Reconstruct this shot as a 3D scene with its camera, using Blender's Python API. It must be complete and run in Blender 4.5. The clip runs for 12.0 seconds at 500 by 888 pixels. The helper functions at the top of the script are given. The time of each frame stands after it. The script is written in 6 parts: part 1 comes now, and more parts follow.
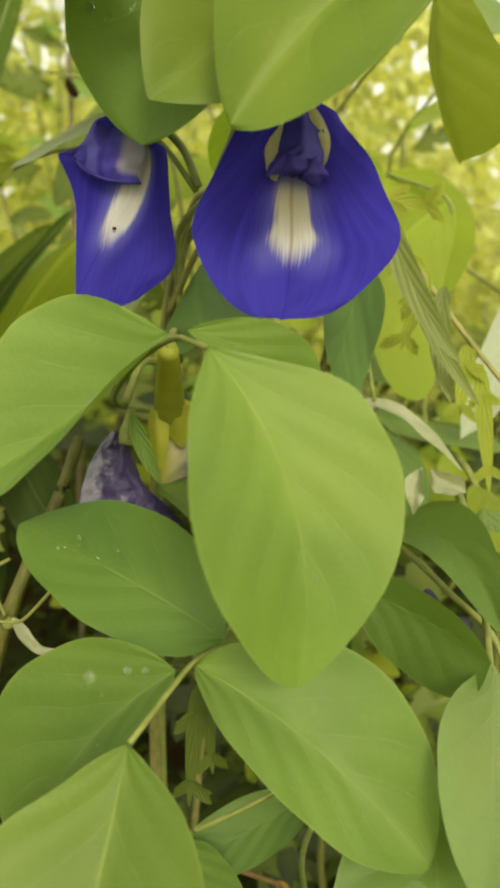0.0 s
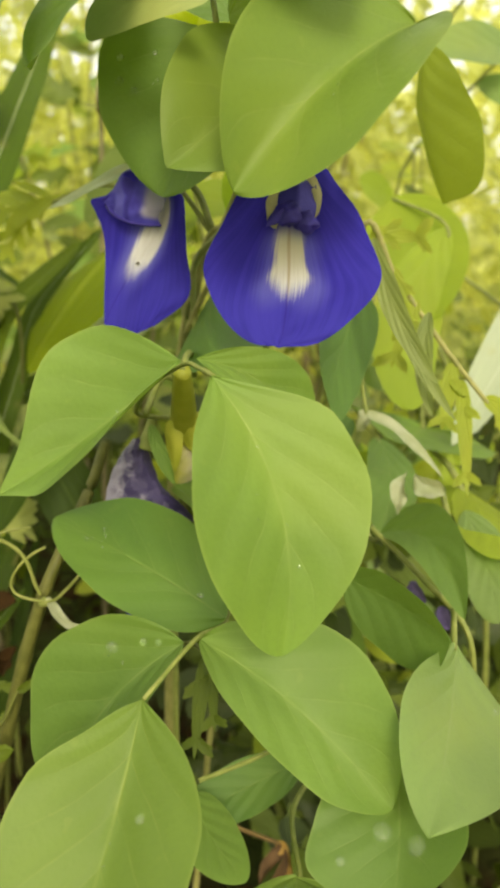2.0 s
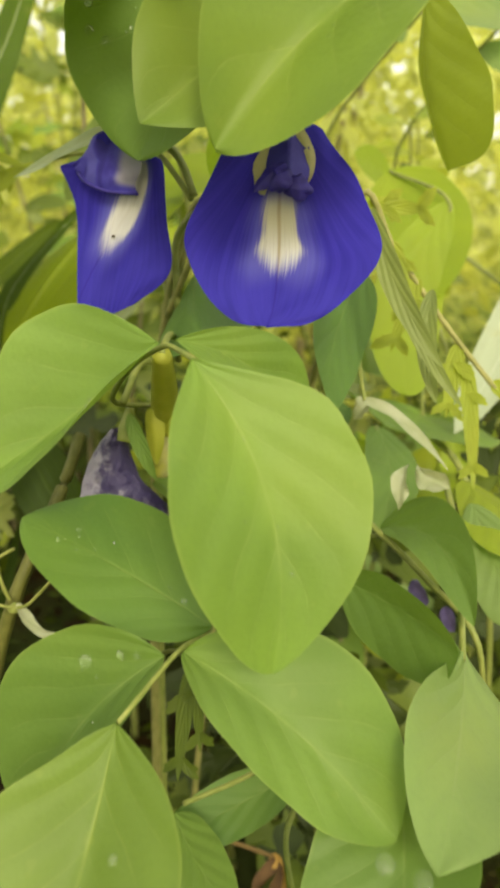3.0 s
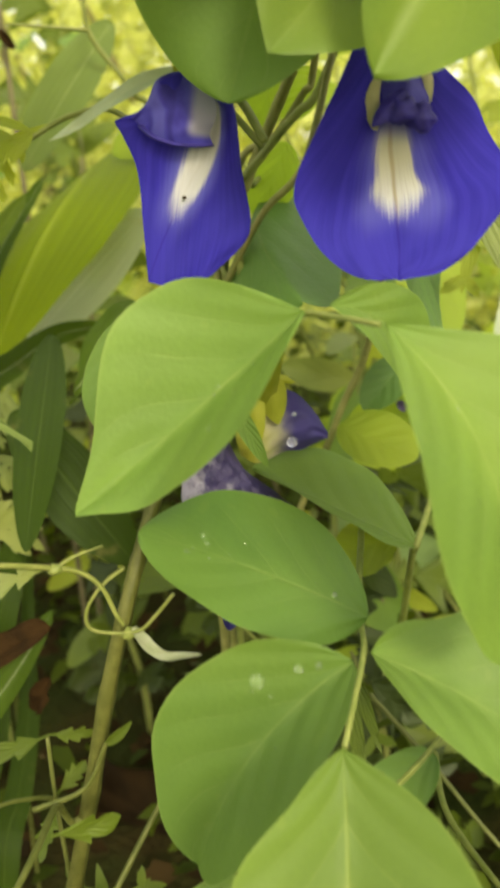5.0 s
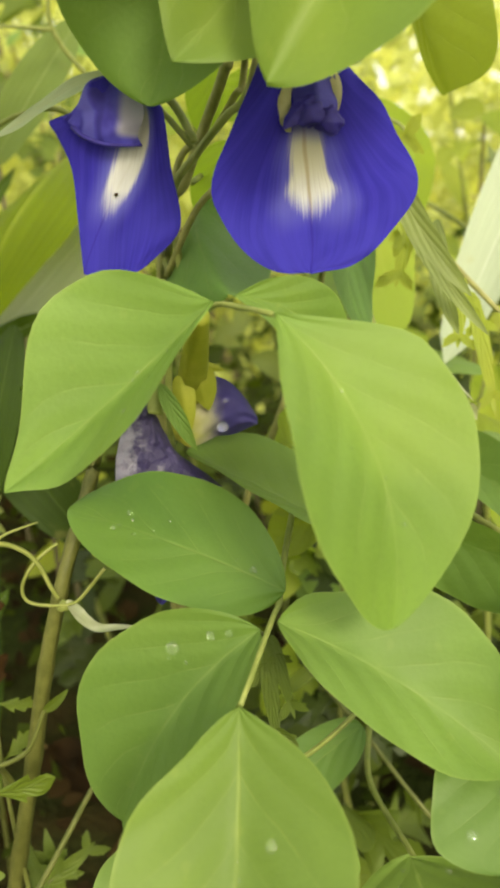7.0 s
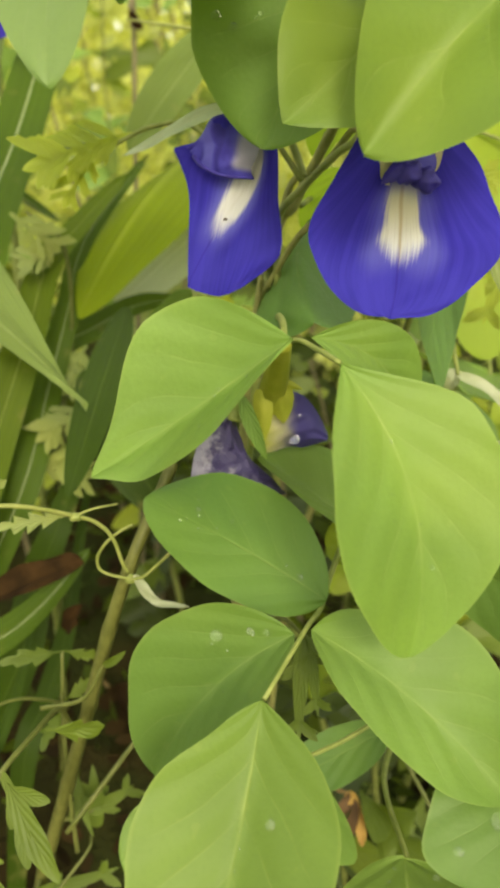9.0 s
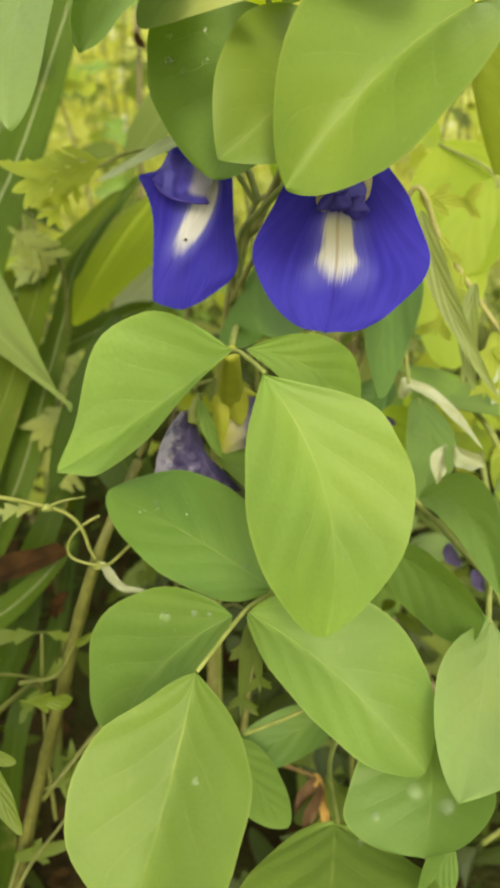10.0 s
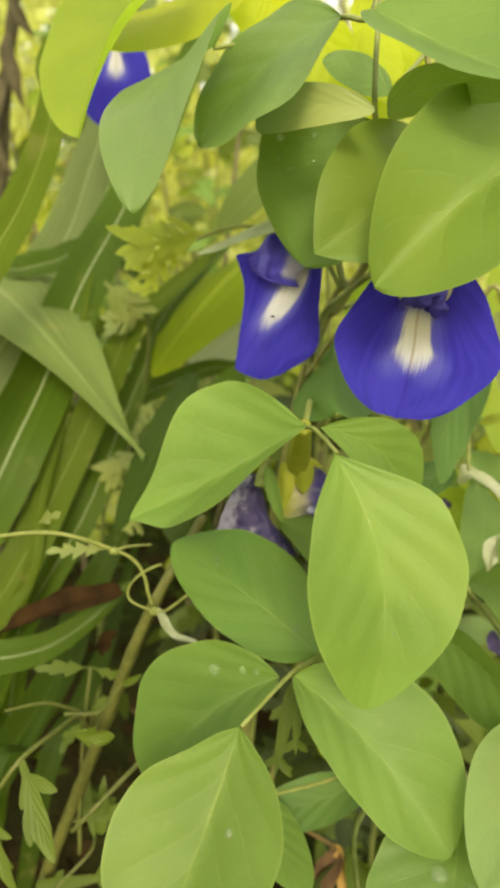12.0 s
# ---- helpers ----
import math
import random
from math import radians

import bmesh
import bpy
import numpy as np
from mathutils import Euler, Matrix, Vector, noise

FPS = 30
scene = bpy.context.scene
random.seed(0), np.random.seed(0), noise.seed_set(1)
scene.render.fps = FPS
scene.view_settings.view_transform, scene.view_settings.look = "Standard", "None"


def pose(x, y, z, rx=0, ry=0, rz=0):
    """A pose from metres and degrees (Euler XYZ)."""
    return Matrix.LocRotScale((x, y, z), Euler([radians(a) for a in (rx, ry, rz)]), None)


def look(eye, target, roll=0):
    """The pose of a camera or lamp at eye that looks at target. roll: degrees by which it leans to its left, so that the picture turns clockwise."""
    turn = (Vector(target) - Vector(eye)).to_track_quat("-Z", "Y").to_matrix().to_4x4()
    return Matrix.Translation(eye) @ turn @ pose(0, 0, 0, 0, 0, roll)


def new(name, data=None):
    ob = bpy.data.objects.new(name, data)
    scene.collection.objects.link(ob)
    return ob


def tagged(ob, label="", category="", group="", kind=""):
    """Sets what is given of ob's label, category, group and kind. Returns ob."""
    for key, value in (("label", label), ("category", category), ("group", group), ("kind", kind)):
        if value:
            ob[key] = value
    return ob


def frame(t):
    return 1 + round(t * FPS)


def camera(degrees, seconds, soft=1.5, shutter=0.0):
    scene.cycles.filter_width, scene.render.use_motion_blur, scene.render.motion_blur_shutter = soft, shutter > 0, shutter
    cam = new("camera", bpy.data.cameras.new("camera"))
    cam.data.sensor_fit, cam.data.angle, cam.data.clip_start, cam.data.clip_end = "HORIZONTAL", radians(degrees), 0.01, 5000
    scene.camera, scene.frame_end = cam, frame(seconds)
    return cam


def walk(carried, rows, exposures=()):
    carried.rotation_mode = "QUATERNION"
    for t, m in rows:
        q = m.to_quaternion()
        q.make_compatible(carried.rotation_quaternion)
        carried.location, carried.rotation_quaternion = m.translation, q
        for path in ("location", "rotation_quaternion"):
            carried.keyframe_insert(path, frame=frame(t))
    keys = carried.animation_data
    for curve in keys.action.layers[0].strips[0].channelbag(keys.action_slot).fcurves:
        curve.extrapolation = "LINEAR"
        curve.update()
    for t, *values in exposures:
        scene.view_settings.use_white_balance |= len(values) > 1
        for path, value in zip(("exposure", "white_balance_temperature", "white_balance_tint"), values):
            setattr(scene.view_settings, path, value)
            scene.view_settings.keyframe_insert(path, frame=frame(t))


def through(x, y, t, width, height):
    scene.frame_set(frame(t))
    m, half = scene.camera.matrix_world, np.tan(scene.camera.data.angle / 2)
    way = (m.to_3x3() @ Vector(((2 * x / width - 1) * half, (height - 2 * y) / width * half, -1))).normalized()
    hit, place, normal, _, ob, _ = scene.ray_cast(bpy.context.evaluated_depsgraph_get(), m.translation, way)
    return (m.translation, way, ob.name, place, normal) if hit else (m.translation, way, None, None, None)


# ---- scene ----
cam = camera(35.6, 12.0, soft=3.6, shutter=0.4)
cam.data.dof.use_dof, cam.data.dof.focus_distance, cam.data.dof.aperture_fstop = True, 0.165, 29.0
# seconds, eye x y z, yaw, pitch, roll
ROWS = [
    (0, 0.0000, -0.0000, 0.4500, 0.01, -14.99, -0.01),
    (0.5, -0.0014, -0.0006, 0.4502, 0.13, -14.82, -0.15),
    (1, -0.0008, -0.0140, 0.4479, 1.24, -15.73, 0.29),
    (1.5, 0.0064, -0.0239, 0.4585, 1.43, -14.89, 0.27),
    (2, 0.0056, -0.0254, 0.4605, 1.84, -15.44, 0.31),
    (2.5, 0.0064, -0.0140, 0.4536, 1.79, -16.94, 0.15),
    (2.7, 0.0067, -0.0131, 0.4539, 1.59, -16.66, 0.43),
    (4.3, -0.0107, 0.0305, 0.4749, -1.17, -16.19, -3.89),
    (4.5, -0.0195, 0.0291, 0.4702, -1.85, -18.17, -3.95),
    (5, -0.0404, 0.0134, 0.4565, -6.09, -19.55, -5.59),
    (5.5, -0.0424, 0.0037, 0.4450, -8.10, -19.52, -6.06),
    (6, -0.0459, -0.0007, 0.4482, -8.09, -19.17, -6.34),
    (6.5, -0.0384, -0.0026, 0.4581, -6.83, -19.47, -6.04),
    (7, -0.0255, 0.0013, 0.4561, -5.95, -19.94, -5.26),
    (7.5, -0.0290, 0.0034, 0.4560, -4.35, -20.40, -3.65),
    (7.7, -0.0316, -0.0002, 0.4564, -3.05, -20.51, -2.41),
    (9.3, -0.0111, -0.0156, 0.4730, 2.70, -22.11, 0.01),
    (9.5, -0.0057, -0.0209, 0.4722, 3.21, -21.97, 0.11),
    (10, 0.0020, -0.0264, 0.4780, 4.30, -21.80, 0.03),
    (10.5, 0.0028, -0.0236, 0.4788, 4.88, -21.61, 0.33),
    (11, 0.0004, -0.0340, 0.4778, 6.32, -20.84, 2.44),
    (11.5, -0.0051, -0.0386, 0.4831, 6.97, -18.93, 5.42),
    (12, -0.0020, -0.0366, 0.4858, 8.30, -18.16, 5.06),
]
EXPOSURE = [(0.0, 0.74, 7350, 9), (0.5, 0.9, 7350, 9), (1.0, 0.86, 7350, 9), (1.5, 0.89, 7350, 9), (2.5, 0.98, 7350, 9), (4.5, 0.96, 7300, 9), (5.1, 1.12, 7200, 9), (6.5, 1.14, 7050, 9), (9.5, 1.15, 7100, 9), (12.0, 1.09, 7250, 9)]
walk(cam, [(t, Matrix.Translation((x, y, z)) @ pose(0, 0, 0, 90 + pitch, 0, yaw) @ pose(0, 0, 0, 0, 0, roll))
           for t, x, y, z, yaw, pitch, roll in ROWS], EXPOSURE)

# ---- light: hazy sun from behind and above the camera, stand-in for a lamp beside the lens; open sky ----
SUN = Vector((0.15, -0.83, 0.52)).normalized()
world = bpy.data.worlds.new("sky")
scene.world = world
world.use_nodes = True
wn = world.node_tree.nodes
sky = wn.new("ShaderNodeTexSky")
sky.sky_type, sky.sun_disc = "NISHITA", False
sky.sun_elevation, sky.sun_rotation = math.asin(SUN.z), math.atan2(SUN.x, SUN.y)
sky.dust_density = 4.0
wn["Background"].inputs["Strength"].default_value = 0.15
haze = wn.new("ShaderNodeMix")
haze.data_type = "RGBA"
haze.inputs[0].default_value = 0.6
haze.inputs[7].default_value = (7.0, 6.8, 5.9, 1)
world.node_tree.links.new(sky.outputs["Color"], haze.inputs[6])
world.node_tree.links.new(haze.outputs[2], wn["Background"].inputs["Color"])
sun_data = bpy.data.lights.new("sun", "SUN")
sun_data.energy, sun_data.angle, sun_data.color = 1.25, radians(12.0), (1.0, 0.94, 0.82)
sun = new("sun", sun_data)
sun.matrix_world = look(SUN * 5, (0, 0, 0))


# ---- materials ----
class Nodes:
    """A node material under construction."""

    def __init__(self, name):
        self.mat = bpy.data.materials.new(name)
        self.mat.use_nodes = True
        self.tree = self.mat.node_tree
        self.bsdf = self.tree.nodes["Principled BSDF"]
        self.out = self.tree.nodes["Material Output"]

    def put(self, socket, value):
        if isinstance(value, bpy.types.NodeSocket):
            self.tree.links.new(value, socket)
        elif isinstance(value, tuple) and len(value) == 3:
            socket.default_value = (*value, 1)
        else:
            socket.default_value = value

    def math(self, op, a, b=0.0, c=0.0, clamp=False):
        n = self.tree.nodes.new("ShaderNodeMath")
        n.operation, n.use_clamp = op, clamp
        for s, v in zip(n.inputs, (a, b, c)):
            self.put(s, v)
        return n.outputs[0]

    def smooth(self, x, lo, hi):
        n = self.tree.nodes.new("ShaderNodeMapRange")
        n.interpolation_type = "SMOOTHSTEP"
        self.put(n.inputs[0], x)
        self.put(n.inputs[1], lo)
        self.put(n.inputs[2], hi)
        return n.outputs[0]

    def mix(self, f, a, b):
        n = self.tree.nodes.new("ShaderNodeMix")
        n.data_type = "RGBA"
        self.put(n.inputs[0], f)
        self.put(n.inputs[6], a if isinstance(a, bpy.types.NodeSocket) else (*a, 1))
        self.put(n.inputs[7], b if isinstance(b, bpy.types.NodeSocket) else (*b, 1))
        return n.outputs[2]

    def noise(self, scale, detail=3.0, coords=None, rough=0.5):
        n = self.tree.nodes.new("ShaderNodeTexNoise")
        n.inputs["Scale"].default_value, n.inputs["Detail"].default_value = scale, detail
        n.inputs["Roughness"].default_value = rough
        self.put(n.inputs["Vector"], coords or self.coords("Object"))
        return n.outputs["Fac"]

    def coords(self, kind):
        return self.tree.nodes.new("ShaderNodeTexCoord").outputs[kind]

    def uv(self):
        n = self.tree.nodes.new("ShaderNodeSeparateXYZ")
        self.put(n.inputs[0], self.coords("UV"))
        return n.outputs[0], n.outputs[1]

    def combine(self, x, y, z=0.0):
        n = self.tree.nodes.new("ShaderNodeCombineXYZ")
        for s, v in zip(n.inputs, (x, y, z)):
            self.put(s, v)
        return n.outputs[0]

    def random(self):
        return self.tree.nodes.new("ShaderNodeObjectInfo").outputs["Random"]

    def island(self):
        return self.tree.nodes.new("ShaderNodeNewGeometry").outputs["Random Per Island"]

    def bump(self, height, strength, distance):
        n = self.tree.nodes.new("ShaderNodeBump")
        n.inputs["Strength"].default_value, n.inputs["Distance"].default_value = strength, distance
        self.put(n.inputs["Height"], height)
        self.put(self.bsdf.inputs["Normal"], n.outputs[0])
        return n.outputs[0]

    def done(self, colour, rough, through=0.0, through_colour=None, normal=None, specular=0.5):
        self.put(self.bsdf.inputs["Base Color"], colour if isinstance(colour, bpy.types.NodeSocket) else (*colour, 1))
        self.put(self.bsdf.inputs["Roughness"], rough)
        self.put(self.bsdf.inputs["Specular IOR Level"], specular)
        if through:
            t = self.tree.nodes.new("ShaderNodeBsdfTranslucent")
            self.put(t.inputs["Color"], through_colour)
            if normal:
                self.put(t.inputs["Normal"], normal)
            m = self.tree.nodes.new("ShaderNodeMixShader")
            m.inputs[0].default_value = through
            self.tree.links.new(self.bsdf.outputs[0], m.inputs[1])
            self.tree.links.new(t.outputs[0], m.inputs[2])
            self.tree.links.new(m.outputs[0], self.out.inputs["Surface"])
        return self.mat


def leaf_material(name, base, vein, through, pairs=5.0, slant=2.1, rough=0.5, spread=0.25, relief_scale=1.0, glow=1.6, glow_tint=(1.15, 1.0, 0.5)):
    """A net-veined leaf: midrib and side veins from the leaf's own coordinates, mottling at two scales."""
    k = Nodes(name)
    u, s = k.uv()
    au = k.math("ABSOLUTE", u)
    rib = k.math("SUBTRACT", 1.0, k.smooth(au, 0.004, 0.034))
    wander = k.math("MULTIPLY", k.math("SUBTRACT", k.noise(70.0, 2.0), 0.5), 0.40)
    line = k.math("PINGPONG", k.math("SUBTRACT", k.math("ADD", k.math("MULTIPLY", s, pairs), wander), k.math("MULTIPLY", k.math("POWER", au, 0.85), slant)), 0.5)
    side = k.math("SUBTRACT", 1.0, k.smooth(line, 0.0, 0.055))
    side = k.math("MULTIPLY", side, k.math("SUBTRACT", 1.0, k.smooth(au, 0.55, 0.95)))
    fade = k.smooth(k.noise(150.0, 3.0), 0.36, 0.62)
    rib = k.math("MULTIPLY", rib, k.math("MULTIPLY", k.math("ADD", 0.26, k.math("MULTIPLY", fade, 0.36)), k.math("SUBTRACT", 1.10, k.math("MULTIPLY", s, 0.85))))
    side = k.math("MULTIPLY", side, k.math("ADD", 0.06, k.math("MULTIPLY", fade, 0.18)))
    veins = k.math("MAXIMUM", rib, side)
    big = k.noise(38.0, 2.0)
    fine = k.noise(900.0, 4.0)
    rnd = k.random()
    dark = tuple(c * (1 - spread) for c in base)
    light = (base[0] * (1 + spread * 1.25), base[1] * (1 + spread), base[2] * (1 + 0.4 * spread))
    tone = k.math("ADD", k.math("MULTIPLY", k.smooth(big, 0.3, 0.7), 0.55), k.math("MULTIPLY", rnd, 0.45))
    col = k.mix(tone, dark, light)
    col = k.mix(k.math("MULTIPLY", k.smooth(fine, 0.45, 0.75), 0.22), col, tuple(c * 0.72 for c in base))
    # quilted shading along the side veins, painted as darker bands
    col = k.mix(k.math("MULTIPLY", k.math("SUBTRACT", 1.0, k.smooth(line, 0.0, 0.30)), 0.16), col, dark)
    col = k.mix(k.math("MULTIPLY", k.smooth(au, 0.95, 1.0), 0.3), col, vein)
    col = k.mix(k.math("MULTIPLY", k.smooth(k.noise(22.0, 2.0), 0.48, 0.72), 0.45), col, (base[0] * 1.5, base[1] * 1.22, base[2] * 0.8))
    col = k.mix(veins, col, vein)
    spots = k.smooth(k.noise(260.0, 1.0), 0.70, 0.76)
    col = k.mix(k.math("MULTIPLY", spots, 0.10), col, (vein[0] * 1.1, vein[1], vein[2]))
    tint = k.mix(k.math("MULTIPLY", veins, 0.6), tuple(min(1.0, c * glow * g) for c, g in zip(base, glow_tint)), base)
    relief = k.math("ADD", k.math("MULTIPLY", veins, -0.5), k.math("MULTIPLY", fine, 0.25))
    relief = k.math("ADD", relief, k.math("MULTIPLY", k.noise(120.0, 2.0), 0.8))
    relief = k.math("ADD", relief, k.math("MULTIPLY", k.math("MULTIPLY", k.smooth(line, 0.0, 0.5), 0.55), k.math("SUBTRACT", 1.0, k.smooth(s, 0.68, 0.92))))
    n = k.bump(relief, 0.45, 0.0007 * relief_scale)
    return k.done(col, k.math("ADD", rough, k.math("MULTIPLY", fine, 0.15)), through, tint, n, 0.4)


def blade_material(name, base, rib, through, lines=22.0, stripe=0.5):
    """A grass blade: parallel veins and a pale midrib."""
    k = Nodes(name)
    u, s = k.uv()
    au = k.math("ABSOLUTE", u)
    mid = k.math("SUBTRACT", 1.0, k.smooth(au, 0.014, 0.045))
    mid = k.math("MULTIPLY", mid, 0.85)
    line = k.smooth(k.noise(1.0, 2.0, k.combine(k.math("MULTIPLY", u, lines), k.math("MULTIPLY", s, 0.6), k.random())), 0.35, 0.65)
    streak = k.noise(6.0, 3.0, k.combine(k.math("MULTIPLY", u, 4.0), k.math("MULTIPLY", s, 0.8), k.random()))
    tone = k.math("ADD", k.math("MULTIPLY", streak, 0.8), k.math("MULTIPLY", k.random(), 0.25))
    col = k.mix(tone, tuple(c * 0.7 for c in base), tuple(c * 1.3 for c in base))
    col = k.mix(k.math("MULTIPLY", line, stripe), col, tuple(c * 0.58 for c in base))
    col = k.mix(k.math("MULTIPLY", k.smooth(k.noise(90.0, 3.0), 0.62, 0.75), 0.3), col, (0.30, 0.26, 0.08))
    col = k.mix(mid, col, rib)
    n = k.bump(k.math("ADD", k.math("MULTIPLY", line, 0.6), k.math("MULTIPLY", mid, -1.0)), 0.4, 0.0008)
    return k.done(col, 0.45, through, tuple(min(1.0, c * g) for c, g in zip(base, (1.8, 1.6, 0.8))), n, 0.15)


def petal_material(name, centre, drift, top, bottom, half, seam_depth=0.7, flare=0.75, bend=1.0, glow=0.30, rounded=0.0):
    """Violet-blue petal with a cream throat mark and fine radiating streaks."""
    k = Nodes(name)
    u, s = k.uv()
    fan = k.math("ARCTAN2", u, k.math("ADD", s, 0.12))
    streak = k.noise(1.0, 3.0, k.combine(k.math("MULTIPLY", fan, 16.0), k.math("MULTIPLY", s, 1.5)))
    fine = k.noise(1.0, 4.0, k.combine(k.math("MULTIPLY", fan, 44.0), k.math("MULTIPLY", s, 3.0)))
    blotch = k.noise(160.0, 3.0)
    col = k.mix(k.smooth(streak, 0.3, 0.72), (0.022, 0.018, 0.222), (0.033, 0.027, 0.298))
    col = k.mix(k.math("MULTIPLY", k.smooth(blotch, 0.45, 0.7), 0.3), col, (0.032, 0.023, 0.275))
    col = k.mix(k.math("MULTIPLY", k.smooth(k.noise(60.0, 2.0), 0.42, 0.66), 0.4), col, (0.044, 0.040, 0.32))
    col = k.mix(k.math("MULTIPLY", k.smooth(fine, 0.52, 0.70), 0.24), col, (0.015, 0.010, 0.140))
    at = k.math("SUBTRACT", k.math("SUBTRACT", u, centre), k.math("MULTIPLY", k.math("POWER", k.math("MAXIMUM", k.math("SUBTRACT", s, top), 0.0), bend), drift))
    off = k.math("ABSOLUTE", at)
    teeth = k.noise(1.0, 2.0, k.combine(k.math("MULTIPLY", fan, 34.0), k.math("MULTIPLY", s, 1.0)))
    frayed = k.math("MULTIPLY", k.math("SUBTRACT", teeth, 0.5), 0.12 if rounded == 0 else 0.17)
    wide = k.math("ADD", half * 0.78, k.math("MULTIPLY", k.smooth(s, top * 0.80 + bottom * 0.20, bottom), half * flare))
    inside = k.math("SUBTRACT", 1.0, k.smooth(k.math("ADD", k.math("SUBTRACT", off, wide), frayed), -0.05, 0.04))
    below = k.math("SUBTRACT", 1.0, k.smooth(k.math("ADD", k.math("ADD", s, frayed), k.math("ADD", k.math("MULTIPLY", off, 0.22 if rounded == 0 else 0.0), k.math("MULTIPLY", k.math("MULTIPLY", off, off), rounded))), bottom - 0.05, bottom + 0.09))
    above = k.smooth(s, top - 0.12, top - 0.02)
    halo_in = k.math("SUBTRACT", 1.0, k.smooth(k.math("ADD", k.math("SUBTRACT", off, wide), frayed), -0.05, 0.26))
    halo = k.math("MULTIPLY", k.math("MULTIPLY", halo_in, k.math("SUBTRACT", 1.0, k.smooth(s, bottom - 0.05, bottom + 0.14))), above)
    col = k.mix(k.math("MULTIPLY", halo, glow), col, (0.26, 0.28, 0.66))
    mark = k.math("MULTIPLY", k.math("MULTIPLY", inside, below), above)
    cream = k.mix(k.smooth(s, top, bottom), (0.50, 0.49, 0.31), (0.60, 0.62, 0.60))
    cream = k.mix(k.math("MULTIPLY", k.smooth(fine, 0.5, 0.66), 0.34), cream, (0.33, 0.31, 0.22))
    seam = k.math("SUBTRACT", 1.0, k.smooth(off, 0.004, 0.03))
    cream = k.mix(k.math("MULTIPLY", seam, seam_depth), cream, (0.34, 0.27, 0.10))
    col = k.mix(mark, col, cream)
    keel = k.math("MULTIPLY", k.math("MULTIPLY", seam, k.smooth(s, bottom, bottom + 0.1)), 0.6)
    col = k.mix(keel, col, (0.025, 0.012, 0.20))
    n = k.bump(k.math("ADD", k.math("MULTIPLY", streak, 1.0), k.math("MULTIPLY", fine, 0.5)), 0.10, 0.0005)
    return k.done(col, 0.8, 0.15, (0.05, 0.035, 0.40), n, 0.08)


def plain_material(name, a, b, scale, rough=0.6, through=0.0, bump=0.4, dist=0.0006, specular=0.35, by_island=0.0):
    """Two tones mottled at two scales, with relief; or, leaf by leaf, spread between the tones, more of the first as by_island grows."""
    k = Nodes(name)
    big, fine = k.noise(scale, 3.0), k.noise(scale * 9, 4.0)
    f = k.math("ADD", k.math("MULTIPLY", k.smooth(big, 0.3, 0.7), 0.6), k.math("MULTIPLY", fine, 0.4))
    if by_island:
        f = k.math("ADD", k.math("MULTIPLY", f, 0.25), k.math("MULTIPLY", k.math("POWER", k.island(), by_island), 0.75))
    col = k.mix(f, a, b)
    n = k.bump(k.math("ADD", big, k.math("MULTIPLY", fine, 0.5)), bump, dist)
    return k.done(col, rough, through, tuple(min(1.0, c * g) for c, g in zip(b, (1.5, 1.4, 0.7))), n, specular)


VINE = leaf_material("vine_leaf", (0.132, 0.236, 0.040), (0.30, 0.39, 0.09), 0.30, spread=0.20)
# SHADE and DEEP: darker vine leaf copies, shade of leaves behind put into colour
SHADE = leaf_material("shaded_vine_leaf", (0.104, 0.194, 0.035), (0.23, 0.32, 0.08), 0.28, spread=0.18)
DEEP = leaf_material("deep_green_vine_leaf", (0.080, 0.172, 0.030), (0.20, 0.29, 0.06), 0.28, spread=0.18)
YOUNG = leaf_material("young_vine_leaf", (0.25, 0.34, 0.030), (0.38, 0.46, 0.07), 0.5, glow_tint=(1.0, 1.1, 0.8))
PALE = leaf_material("pale_vine_leaf", (0.175, 0.270, 0.080), (0.28, 0.37, 0.13), 0.40, rough=0.36, spread=0.14, glow_tint=(1.0, 1.05, 0.8))
# dark copy of the herb leaf; shade low among the stems is painted in
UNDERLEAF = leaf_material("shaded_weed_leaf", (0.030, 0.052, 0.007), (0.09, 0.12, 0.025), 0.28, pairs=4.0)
# pale copy for one leaflet: the front light it misses is painted in
LIT_PALE = leaf_material("lit_pale_vine_leaf", (0.27, 0.34, 0.12), (0.36, 0.42, 0.17), 0.3, spread=0.12, relief_scale=0.3, glow_tint=(0.9, 1.05, 0.9))
# bright copy of the vine leaf: backlight is put into its base colour
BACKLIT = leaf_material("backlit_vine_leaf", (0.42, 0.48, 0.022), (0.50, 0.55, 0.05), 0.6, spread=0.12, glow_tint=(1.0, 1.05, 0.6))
OLIVE = leaf_material("olive_vine_leaf", (0.180, 0.255, 0.028), (0.28, 0.33, 0.05), 0.45)
RIPE = leaf_material("yellowing_vine_leaf", (0.136, 0.228, 0.033), (0.30, 0.38, 0.08), 0.31, spread=0.17)
# darker copy of the yellowing leaf; weaker light on one leaflet put into colour
RIPE_DIM = leaf_material("dimmed_vine_leaf", (0.118, 0.200, 0.028), (0.28, 0.36, 0.07), 0.30, spread=0.17)
HERB = leaf_material("herb_leaf", (0.092, 0.142, 0.014), (0.17, 0.22, 0.05), 0.32, pairs=4.0)
DUSTY = leaf_material("pale_herb_leaf", (0.19, 0.25, 0.075), (0.28, 0.32, 0.12), 0.30, pairs=4.0)
LIME = leaf_material("lime_herb_leaf", (0.28, 0.36, 0.040), (0.40, 0.46, 0.09), 0.45, pairs=4.0)
BLADE = blade_material("grass_blade", (0.064, 0.116, 0.008), (0.44, 0.50, 0.26), 0.30)
